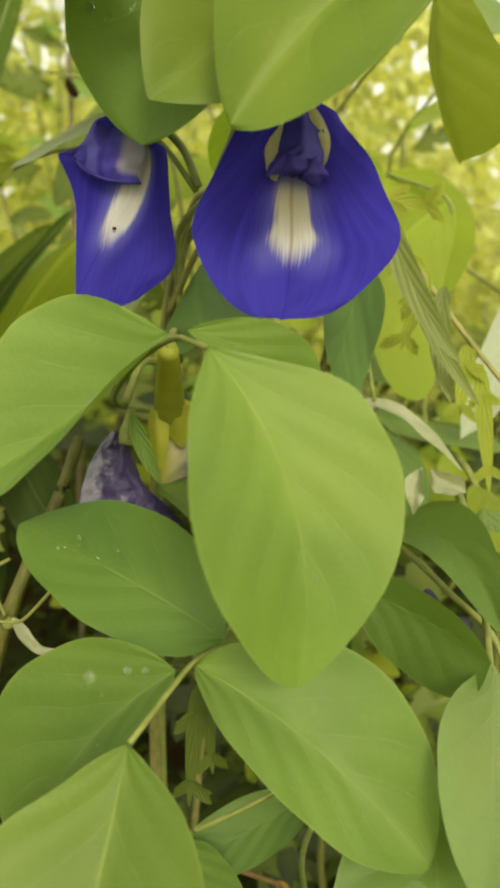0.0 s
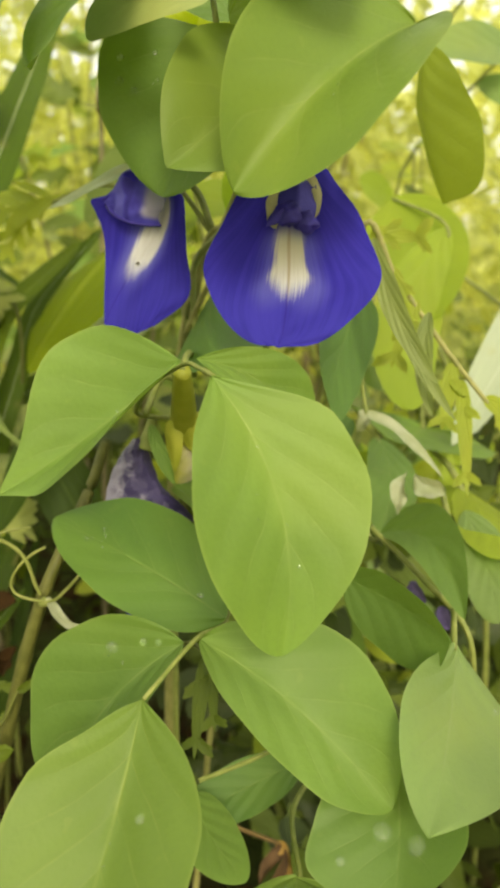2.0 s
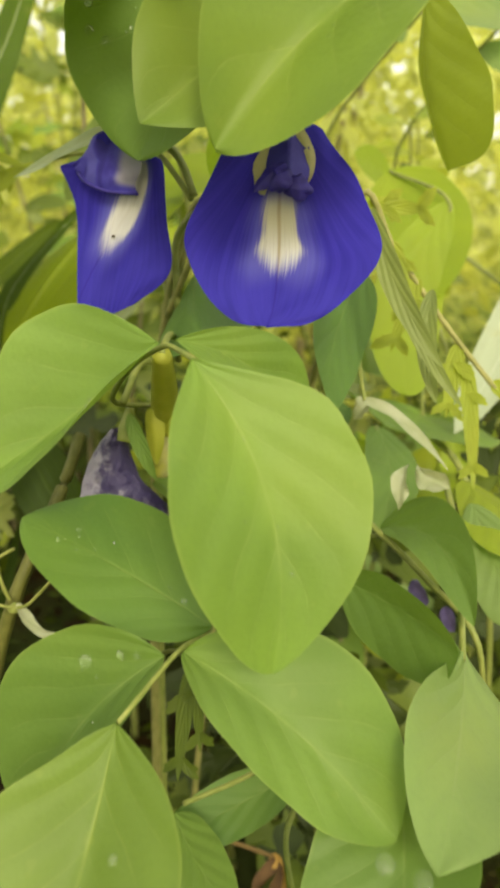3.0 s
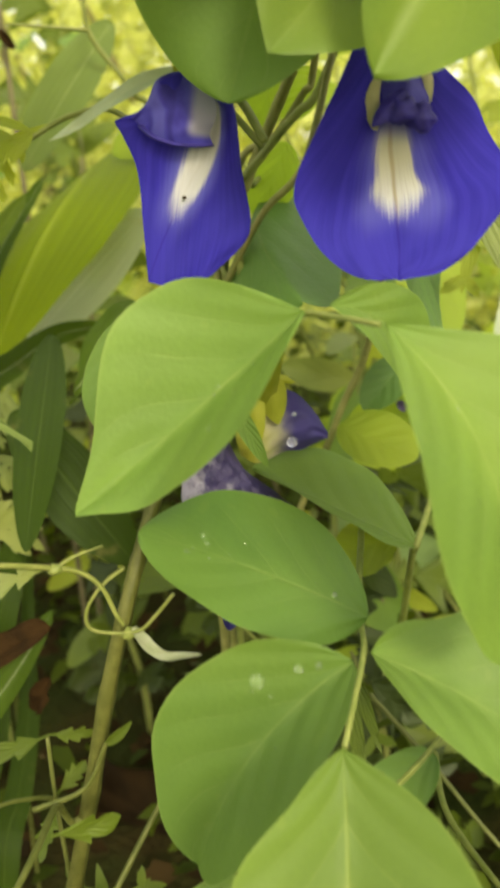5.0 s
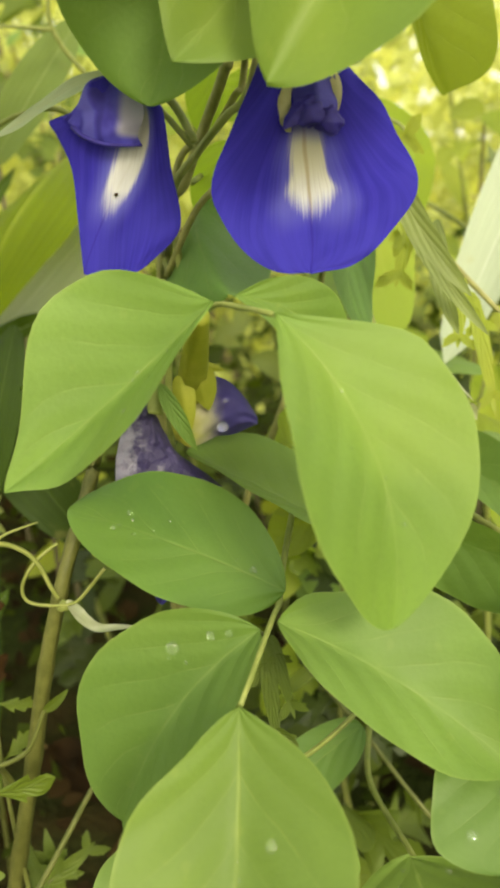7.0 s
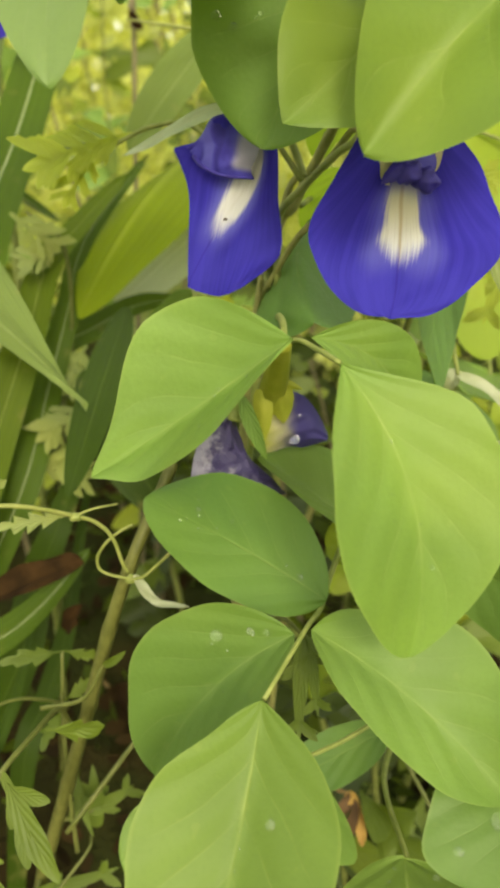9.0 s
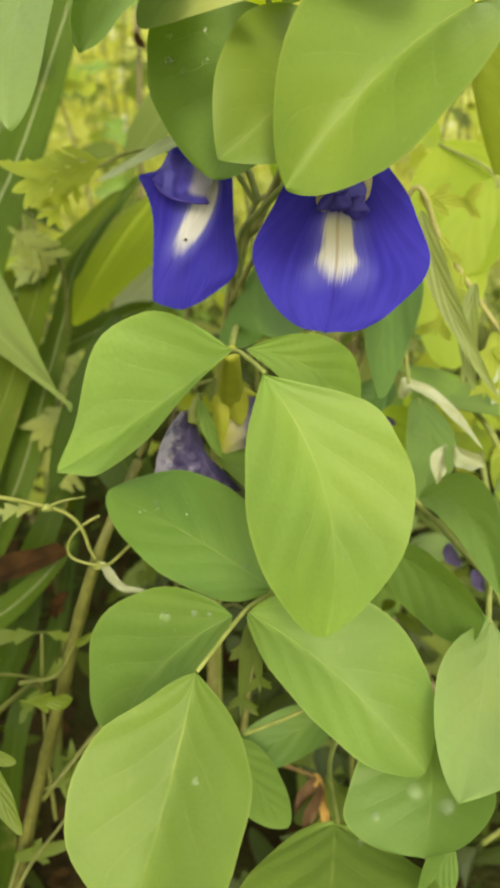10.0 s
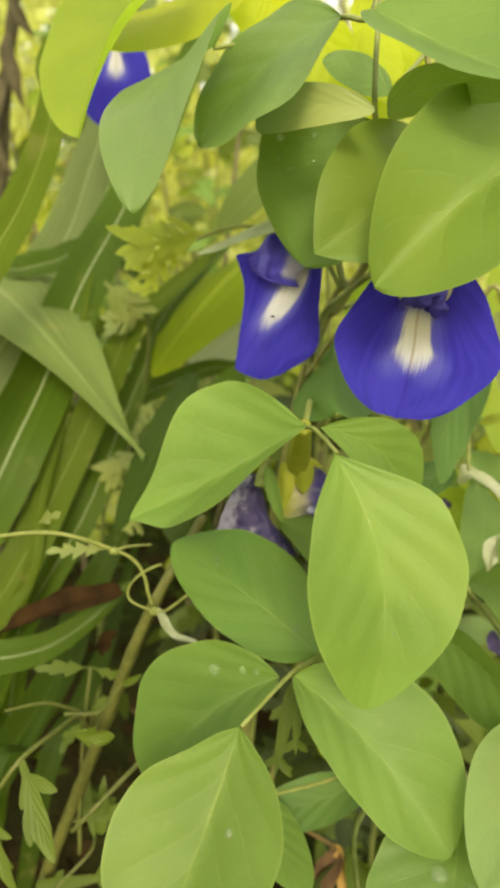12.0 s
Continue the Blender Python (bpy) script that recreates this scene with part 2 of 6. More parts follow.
# grass blade copies: shade, direct sun and backlight are put into their colours
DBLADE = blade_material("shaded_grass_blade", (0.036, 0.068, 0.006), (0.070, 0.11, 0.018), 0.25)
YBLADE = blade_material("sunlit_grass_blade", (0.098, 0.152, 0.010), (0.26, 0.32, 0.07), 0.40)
LBLADE = blade_material("lime_grass_blade", (0.22, 0.31, 0.012), (0.40, 0.46, 0.05), 0.5)
SMOOTH = blade_material("smooth_grass_blade", (0.145, 0.205, 0.050), (0.26, 0.32, 0.11), 0.25, stripe=0.12)
SILVER = blade_material("pale_grass_blade", (0.135, 0.185, 0.060), (0.27, 0.32, 0.14), 0.25)
# whitened base colour: sky sheen on the blades is painted in
WHITE = blade_material("pale_sheen_grass_blade", (0.37, 0.44, 0.31), (0.46, 0.52, 0.40), 0.2, stripe=0.15)
PETAL_A = petal_material("banner_petal", -0.02, -0.10, 0.34, 0.575, 0.225, flare=0.75, glow=0.26, rounded=1.5)
PETAL_B = petal_material("folded_banner_petal", -0.02, 2.6, 0.30, 0.75, 0.26, 0.10, -0.10, 2.6, 0.34)
PETAL_C = petal_material("far_banner_petal", 0.0, 0.0, 0.12, 0.50, 0.15)
KEEL = plain_material("keel_petal", (0.018, 0.012, 0.14), (0.038, 0.028, 0.27), 420.0, 0.55, 0.15)
hood = Nodes("hood_petal")
hu, hs = hood.uv()
hood_noise = hood.noise(160.0, 3.0)
hood_col = hood.mix(hood.smooth(hood_noise, 0.3, 0.7), (0.022, 0.016, 0.19), (0.060, 0.055, 0.33))
# lighter facet and dark fold line: shading of the hood's folds painted in
lit_facet = hood.math("MULTIPLY", hood.smooth(hs, 0.22, 0.34), hood.math("SUBTRACT", 1.0, hood.smooth(hs, 0.46, 0.54)))
hood_col = hood.mix(hood.math("MULTIPLY", lit_facet, 0.55), hood_col, (0.11, 0.11, 0.40))
fold_shade = hood.math("SUBTRACT", 1.0, hood.smooth(hood.math("ABSOLUTE", hood.math("SUBTRACT", hs, 0.58)), 0.01, 0.06))
hood_col = hood.mix(hood.math("MULTIPLY", fold_shade, 0.6), hood_col, (0.014, 0.010, 0.12))
pale = hood.math("MULTIPLY", hood.smooth(hood.math("ADD", hs, hood.math("MULTIPLY", hood_noise, 0.12)), 0.80, 0.92), hood.smooth(hu, -0.80, -0.4))
hood_col = hood.mix(hood.math("MULTIPLY", pale, 0.7), hood_col, (0.38, 0.37, 0.36))
HOOD = hood.done(hood_col, 0.65, 0.15, (0.06, 0.05, 0.4), hood.bump(hood.noise(380.0, 3.0), 0.25, 0.0005), 0.2)
FLAP = plain_material("wing_petal", (0.024, 0.018, 0.20), (0.050, 0.045, 0.32), 140.0, 0.55, 0.2)
wilt = Nodes("wilted_petal")
wu, ws = wilt.uv()
crinkle = wilt.noise(420.0, 4.0, rough=0.65)
wilt_f = wilt.math("ADD", wilt.math("MULTIPLY", wu, -0.42), wilt.math("ADD", 0.43, wilt.math("MULTIPLY", wilt.math("SUBTRACT", crinkle, 0.5), 1.1)))
wilt_f = wilt.math("ADD", wilt_f, wilt.math("MULTIPLY", wilt.math("SUBTRACT", wilt.noise(150.0, 2.0), 0.5), 0.9))
wilt_col = wilt.mix(wilt.smooth(wilt_f, 0.0, 0.42), (0.26, 0.245, 0.32), (0.034, 0.026, 0.095))
WILT = wilt.done(wilt_col, 0.45, 0.12, (0.2, 0.15, 0.3), wilt.bump(crinkle, 0.9, 0.0012), 0.5)
WILTED = plain_material("dark_wilted_petal", (0.018, 0.012, 0.055), (0.12, 0.10, 0.22), 320.0, 0.7, 0.15, 0.9, 0.0015)
CREAM = plain_material("cream_petal", (0.38, 0.37, 0.15), (0.50, 0.48, 0.26), 300.0, 0.6, 0.25)
CALYX = plain_material("calyx", (0.25, 0.29, 0.03), (0.38, 0.40, 0.055), 240.0, 0.5, 0.3)
STEM = plain_material("green_stem", (0.13, 0.17, 0.03), (0.24, 0.27, 0.07), 300.0, 0.5)
WOODY = plain_material("ridged_stem", (0.066, 0.074, 0.011), (0.135, 0.14, 0.032), 260.0, 0.55)
TWINE = plain_material("twining_stem", (0.17, 0.18, 0.045), (0.31, 0.30, 0.10), 260.0, 0.55)
HERBSTEM = plain_material("herb_stem", (0.072, 0.090, 0.013), (0.13, 0.145, 0.035), 300.0, 0.5)
TENDRIL = plain_material("tendril", (0.14, 0.17, 0.03), (0.24, 0.26, 0.07), 300.0, 0.5)
DRY = plain_material("dry_leaf", (0.010, 0.006, 0.002), (0.046, 0.024, 0.007), 110.0, 0.9, 0.05, 0.9, 0.0015, 0.08)
FALLEN = plain_material("fallen_leaf", (0.009, 0.006, 0.002), (0.030, 0.018, 0.006), 60.0, 0.9, 0.05, 0.8, 0.0015, 0.08)
TAN = plain_material("tan_dry_leaf", (0.26, 0.15, 0.030), (0.50, 0.32, 0.085), 240.0, 0.7, 0.2, 0.7, 0.001)
RUSSET = plain_material("russet_dry_leaf", (0.060, 0.034, 0.012), (0.14, 0.080, 0.030), 200.0, 0.75, 0.1, 0.8, 0.001)
WITHERED = plain_material("withered_stalk", (0.030, 0.028, 0.010), (0.10, 0.085, 0.035), 90.0, 0.8, 0.05, 0.6, 0.001)
STRAW = plain_material("straw", (0.08, 0.052, 0.014), (0.20, 0.135, 0.04), 160.0, 0.75, 0.1)
soil = Nodes("soil")
clod, grit = soil.noise(26.0, 3.0), soil.noise(230.0, 4.0)
# soil tones near black: shade from the plants above is put into the colour
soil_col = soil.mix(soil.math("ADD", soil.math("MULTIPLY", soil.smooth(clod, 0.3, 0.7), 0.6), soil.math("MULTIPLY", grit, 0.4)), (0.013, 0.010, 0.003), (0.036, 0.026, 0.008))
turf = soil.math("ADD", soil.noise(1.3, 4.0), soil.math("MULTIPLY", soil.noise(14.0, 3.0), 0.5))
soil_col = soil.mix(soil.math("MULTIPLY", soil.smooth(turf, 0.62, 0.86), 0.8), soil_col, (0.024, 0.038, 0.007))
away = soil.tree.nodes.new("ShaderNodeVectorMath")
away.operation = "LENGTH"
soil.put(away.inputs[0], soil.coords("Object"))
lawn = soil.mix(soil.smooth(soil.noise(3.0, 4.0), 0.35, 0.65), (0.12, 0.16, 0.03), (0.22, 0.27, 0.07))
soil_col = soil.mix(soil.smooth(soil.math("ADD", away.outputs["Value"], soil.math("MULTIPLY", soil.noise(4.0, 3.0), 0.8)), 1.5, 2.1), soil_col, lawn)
SOIL = soil.done(soil_col, 0.95, normal=None, specular=0.06)
soil.bump(soil.math("ADD", clod, soil.math("MULTIPLY", grit, 0.5)), 1.0, 0.01)
# litter and undergrowth near black: shade under the plants put into the colour
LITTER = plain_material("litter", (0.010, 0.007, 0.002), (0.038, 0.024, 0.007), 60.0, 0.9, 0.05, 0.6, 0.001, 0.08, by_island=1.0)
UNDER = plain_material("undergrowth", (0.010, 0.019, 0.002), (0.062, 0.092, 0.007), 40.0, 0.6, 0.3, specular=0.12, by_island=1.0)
# shrub and far hedge: bright sunlight and glints are put into the pale tones
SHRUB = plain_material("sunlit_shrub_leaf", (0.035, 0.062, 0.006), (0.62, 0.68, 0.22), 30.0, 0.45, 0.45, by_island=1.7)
SCRAP = plain_material("withered_pale_leaf", (0.25, 0.30, 0.16), (0.42, 0.45, 0.32), 260.0, 0.55, 0.3)
TWIG = plain_material("twig", (0.10, 0.09, 0.04), (0.22, 0.19, 0.09), 120.0, 0.7)
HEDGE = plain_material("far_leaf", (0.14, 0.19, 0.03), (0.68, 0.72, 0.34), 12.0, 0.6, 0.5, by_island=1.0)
bud = Nodes("bud_petal")
bu, bs = bud.uv()
edge_noise = bud.math("MULTIPLY", bud.math("SUBTRACT", bud.noise(300.0, 3.0), 0.5), 0.24)
along = bud.math("ADD", bud.math("ADD", bs, edge_noise), bud.math("MULTIPLY", bu, 0.09))
bud_col = bud.mix(bud.smooth(along, 0.08, 0.30), (0.40, 0.41, 0.05), (0.43, 0.42, 0.22))
bud_col = bud.mix(bud.smooth(along, 0.24, 0.55), bud_col, (0.046, 0.038, 0.180))
BUD = bud.done(bud_col, 0.6, 0.2, (0.3, 0.28, 0.2), bud.bump(bud.noise(400.0, 3.0), 0.3, 0.0005), 0.3)
dew = Nodes("dew")
dew.put(dew.bsdf.inputs["Transmission Weight"], 0.96)
dew.put(dew.bsdf.inputs["IOR"], 1.33)
DEW = dew.done((0.97, 1.0, 0.95), 0.02)


# ---- builders ----
def mesh(name, verts, faces, material, uvs=None, smooth=True):
    me = bpy.data.meshes.new(name)
    me.from_pydata([tuple(map(float, v)) for v in verts], [], faces)
    if uvs is not None:
        layer = me.uv_layers.new(name="UVMap")
        idx = np.empty(len(me.loops), dtype=np.int32)
        me.loops.foreach_get("vertex_index", idx)
        layer.data.foreach_set("uv", np.asarray(uvs, dtype=np.float32)[idx].ravel())
    me.materials.append(material)
    me.polygons.foreach_set("use_smooth", [smooth] * len(me.polygons))
    me.update()
    return me


def part(name, me, parent=None, label=""):
    ob = new(name, me)
    if parent:
        ob.parent = parent
    return tagged(ob, label)


def thing(name, label, category, group=""):
    return tagged(new(name), label, category, group)


FACING = np.array([0.0, -0.9, 0.43])


def axes(base, tip, roll):
    y = tip - base
    length = np.linalg.norm(y)
    y = y / length
    n = FACING - y * (FACING @ y)
    n /= np.linalg.norm(n)
    x = np.cross(y, n)
    n = np.cos(roll) * n + np.sin(roll) * x
    return length, np.cross(y, n), y, n


def sheet(base, tip, roll, width, fold=0.1, bow=0.0, side=0.0, skew=0.0, a=0.55, b=0.6, twist=0.0,
          rows=30, cols=14, ripple=0.014, edge=0.0, notch=0.0, seed=0, wobble=0.012, blunt=0.0, pinch=()):
    """A leaf or petal: base to tip, folded along the midrib, bowed, twisted, faintly uneven; a blunt tip and pinched margins where asked. Verts, faces, uvs."""
    base, tip = np.array(base, float), np.array(tip, float)
    length, ax, ay, an = axes(base, tip, roll)
    s = np.sin(np.linspace(0, np.pi / 2, rows)) ** 2
    u = np.linspace(-1, 1, cols + 1)
    s, u = np.meshgrid(s, u, indexing="ij")
    q = a / (a + b)
    shape = (np.clip(s, 1e-6, 1) / q) ** a * (np.clip(1 - s, 1e-6, 1) / (1 - q)) ** b
    shape = shape + blunt * s ** 5 * np.sqrt(np.clip(1 - s, 0, 1))
    for hand, at, reach, amount in pinch:
        shape = shape * (1 - amount * (np.sign(u) == hand) * np.exp(-((s - at) / reach) ** 2))
    w = width / 2 * shape * (1 + skew * np.sign(u))
    w = w * (1 + wobble * (np.sin(9 * s + 1.3 * seed + 2 * np.sign(u)) + 0.6 * np.sin(23 * s + 2.1 * seed + np.sign(u))))
    soft = np.sqrt(u * u + 0.003) - 0.055
    x, z = u * w * np.cos(fold), soft * w * np.sin(fold)
    k = twist * (s - 0.5)
    x, z = x * np.cos(k) - z * np.sin(k), x * np.sin(k) + z * np.cos(k)
    x = x + side * length * 4 * s * (1 - s)
    z = z + bow * length * 4 * s * (1 - s)
    ph = 1.7 * seed
    z = z + ripple * width * (np.sin(7.0 * s + 2.6 * u + ph) * np.abs(u) + 0.6 * np.sin(15.0 * s - 4.0 * np.abs(u) + 2 * ph) * np.abs(u) ** 1.5)
    z = z + edge * width * np.abs(u) ** 3 * np.sin(16.0 * s + 3 * ph + u)
    y = s * length - notch * length * np.exp(-(u / 0.05) ** 2) * s ** 8
    verts = base + x[..., None] * ax + y[..., None] * ay + z[..., None] * an
    c = cols + 1
    faces = [(i * c + j, i * c + j + 1, (i + 1) * c + j + 1, (i + 1) * c + j) for i in range(rows - 1) for j in range(cols)]
    return verts.reshape(-1, 3), faces, np.stack([u, s], -1).reshape(-1, 2)


def margin(values):
    """The outline of a leaf that has its own: how blunt its tip is, and its margins pinched near base and tip on either side."""
    if len(values) < 20:
        return {}
    return {"blunt": values[15], "pinch": tuple((hand, at, reach, v) for (hand, at, reach), v in zip(((1, 0.15, 0.12), (-1, 0.15, 0.12), (1, 0.82, 0.14), (-1, 0.82, 0.14)), values[16:20]))}


def on_sheet(values, s, u):
    """A place on a leaf given by its fitted values, and the normal there."""
    verts, _, _ = sheet(values[:3], values[3:6], *values[6:15], rows=61, cols=60, ripple=0.0, **margin(values))
    grid = verts.reshape(61, 61, 3)
    i = int(round(math.asin(math.sqrt(s)) / (math.pi / 2) * 60))
    j = int(round((u + 1) * 30))
    i, j = min(max(i, 1), 59), min(max(j, 1), 59)
    n = np.cross(grid[i, j + 1] - grid[i, j - 1], grid[i + 1, j] - grid[i - 1, j])
    return Vector(grid[i, j]), Vector(n).normalized()


def loft(left, crease, right, rows, cols, puff, toward=None):
    """A folded petal between two edges and a crease, each a smooth line from top to bottom; u runs from 1 at the first edge to -1."""
    lines = [np.array([tuple(q) for q in spline(p, rows - 1)]) for p in (left, crease, right)]
    verts, uvs = [], []
    for i in range(rows):
        a, b, c = (l[i] for l in lines)
        for j in range(cols + 1):
            g = 2 * j / cols
            p, q, h = (a, b, g) if g <= 1 else (b, c, g - 1)
            w = p + (q - p) * h
            n = np.cross(q - p, np.array((0.0, 0.0, 1.0)))
            n = n / (np.linalg.norm(n) + 1e-9)
            side = 1 if n[1] < 0 else -1
            if toward is not None:
                n, side = toward, 1
            verts.append(w + side * n * puff * math.sin(math.pi * h) + np.array((0, 0.0002 * math.sin(i * 0.7 + j), 0)))
            uvs.append((1 - g, i / (rows - 1)))
    k = cols + 1
    faces = [(i * k + j, i * k + j + 1, (i + 1) * k + j + 1, (i + 1) * k + j) for i in range(rows - 1) for j in range(cols)]
    return verts, faces, uvs


def spline(points, count):
    """A smooth line through control points."""
    p = [Vector(q) for q in points]
    p = [2 * p[0] - p[1], *p, 2 * p[-1] - p[-2]]
    out = []
    spans = len(p) - 3
    for k in range(count + 1):
        g = k / count * spans
        i = min(int(g), spans - 1)
        t = g - i
        a, b, c, d = p[i:i + 4]
        out.append(0.5 * (2 * b + (c - a) * t + (2 * a - 5 * b + 4 * c - d) * t * t + (3 * b - a - 3 * c + d) * t ** 3))
    return out


def tube(points, r0, r1, count=24, sides=8, ridges=0.0, knots=0.0):
    """A tapered stem along a smooth line, with ridges and swollen nodes where asked."""
    line = spline(points, count)
    verts, faces = [], []
    up = Vector((0.31, 0.52, 0.79))
    for i, q in enumerate(line):
        d = (line[min(i + 1, count)] - line[max(i - 1, 0)]).normalized()
        x = d.cross(up).normalized()
        y = d.cross(x)
        r = r0 + (r1 - r0) * i / count
        r *= 1 + knots * max(0.0, math.sin(i * 0.9)) ** 6
        for j in range(sides):
            g = 2 * math.pi * j / sides
            rr = r * (1 + ridges * (1 if j % 2 else -1))
            verts.append(q + x * (rr * math.cos(g)) + y * (rr * math.sin(g)))
    for i in range(count):
        for j in range(sides):
            k = (j + 1) % sides
            faces.append((i * sides + j, i * sides + k, (i + 1) * sides + k, (i + 1) * sides + j))
    faces.append(tuple(range(sides))[::-1])
    faces.append(tuple(count * sides + j for j in range(sides)))
    return verts, faces


def stem(name, points, r0, r1, material, parent=None, label="", **kw):
    verts, faces = tube(points, r0, r1, **kw)
    return part(name, mesh(name, verts, faces, material), parent, label)


def crumpled(centre, radii, seed, rows=14, cols=20, rough=1.0):
    """A small crumpled lump: an ellipsoid pushed in and out by noise."""
    verts, faces, uvs = [], [], []
    for i in range(rows + 1):
        for j in range(cols):
            a, b = math.pi * i / rows, 2 * math.pi * j / cols
            d = Vector((math.sin(a) * math.cos(b), math.sin(a) * math.sin(b), math.cos(a)))
            k = 1 + 0.55 * noise.noise(d * 1.6 + Vector((seed * 3.1, 0, 0))) + 0.22 * rough * noise.noise(d * 4.3 + Vector((0, seed * 2.3, 0)))
            verts.append((centre[0] + d.x * radii[0] * k, centre[1] + d.y * radii[1] * k, centre[2] + d.z * radii[2] * k))
            uvs.append((j / cols, i / rows))
    for i in range(rows):
        for j in range(cols):
            n = (j + 1) % cols
            faces.append((i * cols + j, i * cols + n, (i + 1) * cols + n, (i + 1) * cols + j))
    return verts, faces, uvs


def join(pieces):
    """Several (verts, faces, uvs) as one."""
    verts, faces, uvs = [], [], []
    for v, f, t in pieces:
        o = len(verts)
        verts.extend(v)
        faces.extend(tuple(i + o for i in q) for q in f)
        uvs.extend(t)
    return verts, faces, uvs


LEAF_COUNT = [0]


def leaflet(parent, values, material=None, label="", name="leaflet", **kw):
    LEAF_COUNT[0] += 1
    v, f, t = sheet(values[:3], values[3:6], *values[6:15], seed=LEAF_COUNT[0], **margin(values), **kw)
    return part(name, mesh(name, v, f, material or VINE, t), parent, label)


def ribbon(points, width, normal, rows=30, cols=8, fold=0.25, tip=0.5, foot=0.35, wave=0.04, seed=0):
    """A long grass blade along a smooth line; its width tapers at both ends."""
    line = spline(points, rows - 1)
    n0 = Vector(normal)
    verts, uvs = [], []
    for i, q in enumerate(line):
        s = i / (rows - 1)
        d = (line[min(i + 1, rows - 1)] - line[max(i - 1, 0)]).normalized()
        x = d.cross(n0).normalized()
        n = x.cross(d)
        w = width / 2 * (foot + (1 - foot) * min(1.0, s * 4) ** 0.7) * (max(0.0, 1 - s) ** tip if s > 0 else 1.0) * (1.0 if tip else 1.0)
        for j in range(cols + 1):
            u = -1 + 2 * j / cols
            z = abs(u) * w * fold + wave * width * math.sin(11 * s + 2 * u + seed) * abs(u)
            verts.append(q + x * (u * w) + n * z)
            uvs.append((u, s))
    c = cols + 1
    faces = [(i * c + j, i * c + j + 1, (i + 1) * c + j + 1, (i + 1) * c + j) for i in range(rows - 1) for j in range(cols)]
    return verts, faces, uvs


def lobed(base, tip, roll, width, lobes=3, bow=0.0, seed=0):
    """A deeply cut herb leaf: a terminal lobe and pairs of toothed side lobes on one rachis."""
    rng = random.Random(seed)
    base, tip = np.array(base, float), np.array(tip, float)
    length, ax, ay, an = axes(base, tip, roll)
    pieces = [sheet(base + ay * length * 0.0, tip, roll, width * 0.40, 0.15, bow, a=0.35, b=0.8, rows=12, cols=4, seed=seed)]
    for i in range(lobes):
        s = 0.25 + 0.55 * i / max(1, lobes - 1) if lobes > 1 else 0.5
        root = base + ay * length * s + an * bow * length * 4 * s * (1 - s)
        for sg in (-1, 1):
            reach = width * (0.58 - 0.25 * abs(s - 0.5)) * rng.uniform(0.8, 1.15)
            end = root + ax * sg * reach * 0.8 + ay * reach * rng.uniform(0.6, 0.9) + an * reach * rng.uniform(-0.2, 0.25)
            pieces.append(sheet(root, end, roll + rng.uniform(-0.3, 0.3), reach * 0.50, 0.2, 0.03, a=0.6, b=0.85, rows=10, cols=4, seed=seed + i))
            cut = root + (end - root) * 0.45
            fin = cut + ax * sg * reach * 0.42 + ay * reach * 0.05
            pieces.append(sheet(cut, fin, roll, reach * 0.26, 0.2, 0.0, a=0.6, b=0.85, rows=8, cols=4, seed=seed))
    return join(pieces)


def cut_leaf(base, tip, roll, width, lobes=3, fold=0.15, bow=0.05, stalk=0.14, depth=0.78, seed=0):
    """A herb leaf cut into forward-pointing lobes, in one sheet."""
    base, tip = np.array(base, float), np.array(tip, float)
    length, ax, ay, an = axes(base, tip, roll)
    rows, cols = 16 * lobes + 10, 8
    s, u = np.meshgrid(np.linspace(0, 1, rows), np.linspace(-1, 1, cols + 1), indexing="ij")
    g = np.clip((s - stalk) / (1 - stalk), 0, 1)
    shape = np.clip(g / 0.5, 1e-6, None) ** 0.45 * np.clip((1 - g) / 0.5, 1e-6, None) ** 0.72
    ph = g * lobes + 0.11 * np.sign(u) + 0.07 * np.sin(5 * g + seed)
    tooth = ph % 1.0
    lobe = np.where(tooth < 0.78, (tooth / 0.78) ** 0.9, (1 - tooth) / 0.22)
    lobe = np.maximum(lobe, np.clip((g - (1 - 0.55 / lobes)) * 4 * lobes, 0, 1))
    half = np.maximum(width / 2 * shape * (1 - depth + depth * lobe) * (1 + 0.12 * np.sin(3 * seed + 7 * g + 2 * np.sign(u))), 0.00035 + 0.0 * s)
    x = u * half
    y = s * length + np.abs(u) ** 1.6 * half * 0.8 * (1 - g)
    z = np.abs(u) * half * math.tan(fold) + bow * length * 4 * s * (1 - s) + 0.05 * width * np.sin(9 * s + 3 * u + seed) * np.abs(u)
    verts = base + x[..., None] * ax + y[..., None] * ay + z[..., None] * an
    c = cols + 1
    faces = [(i * c + j, i * c + j + 1, (i + 1) * c + j + 1, (i + 1) * c + j) for i in range(rows - 1) for j in range(cols)]
    return verts.reshape(-1, 3), faces, np.stack([u, s], -1).reshape(-1, 2)


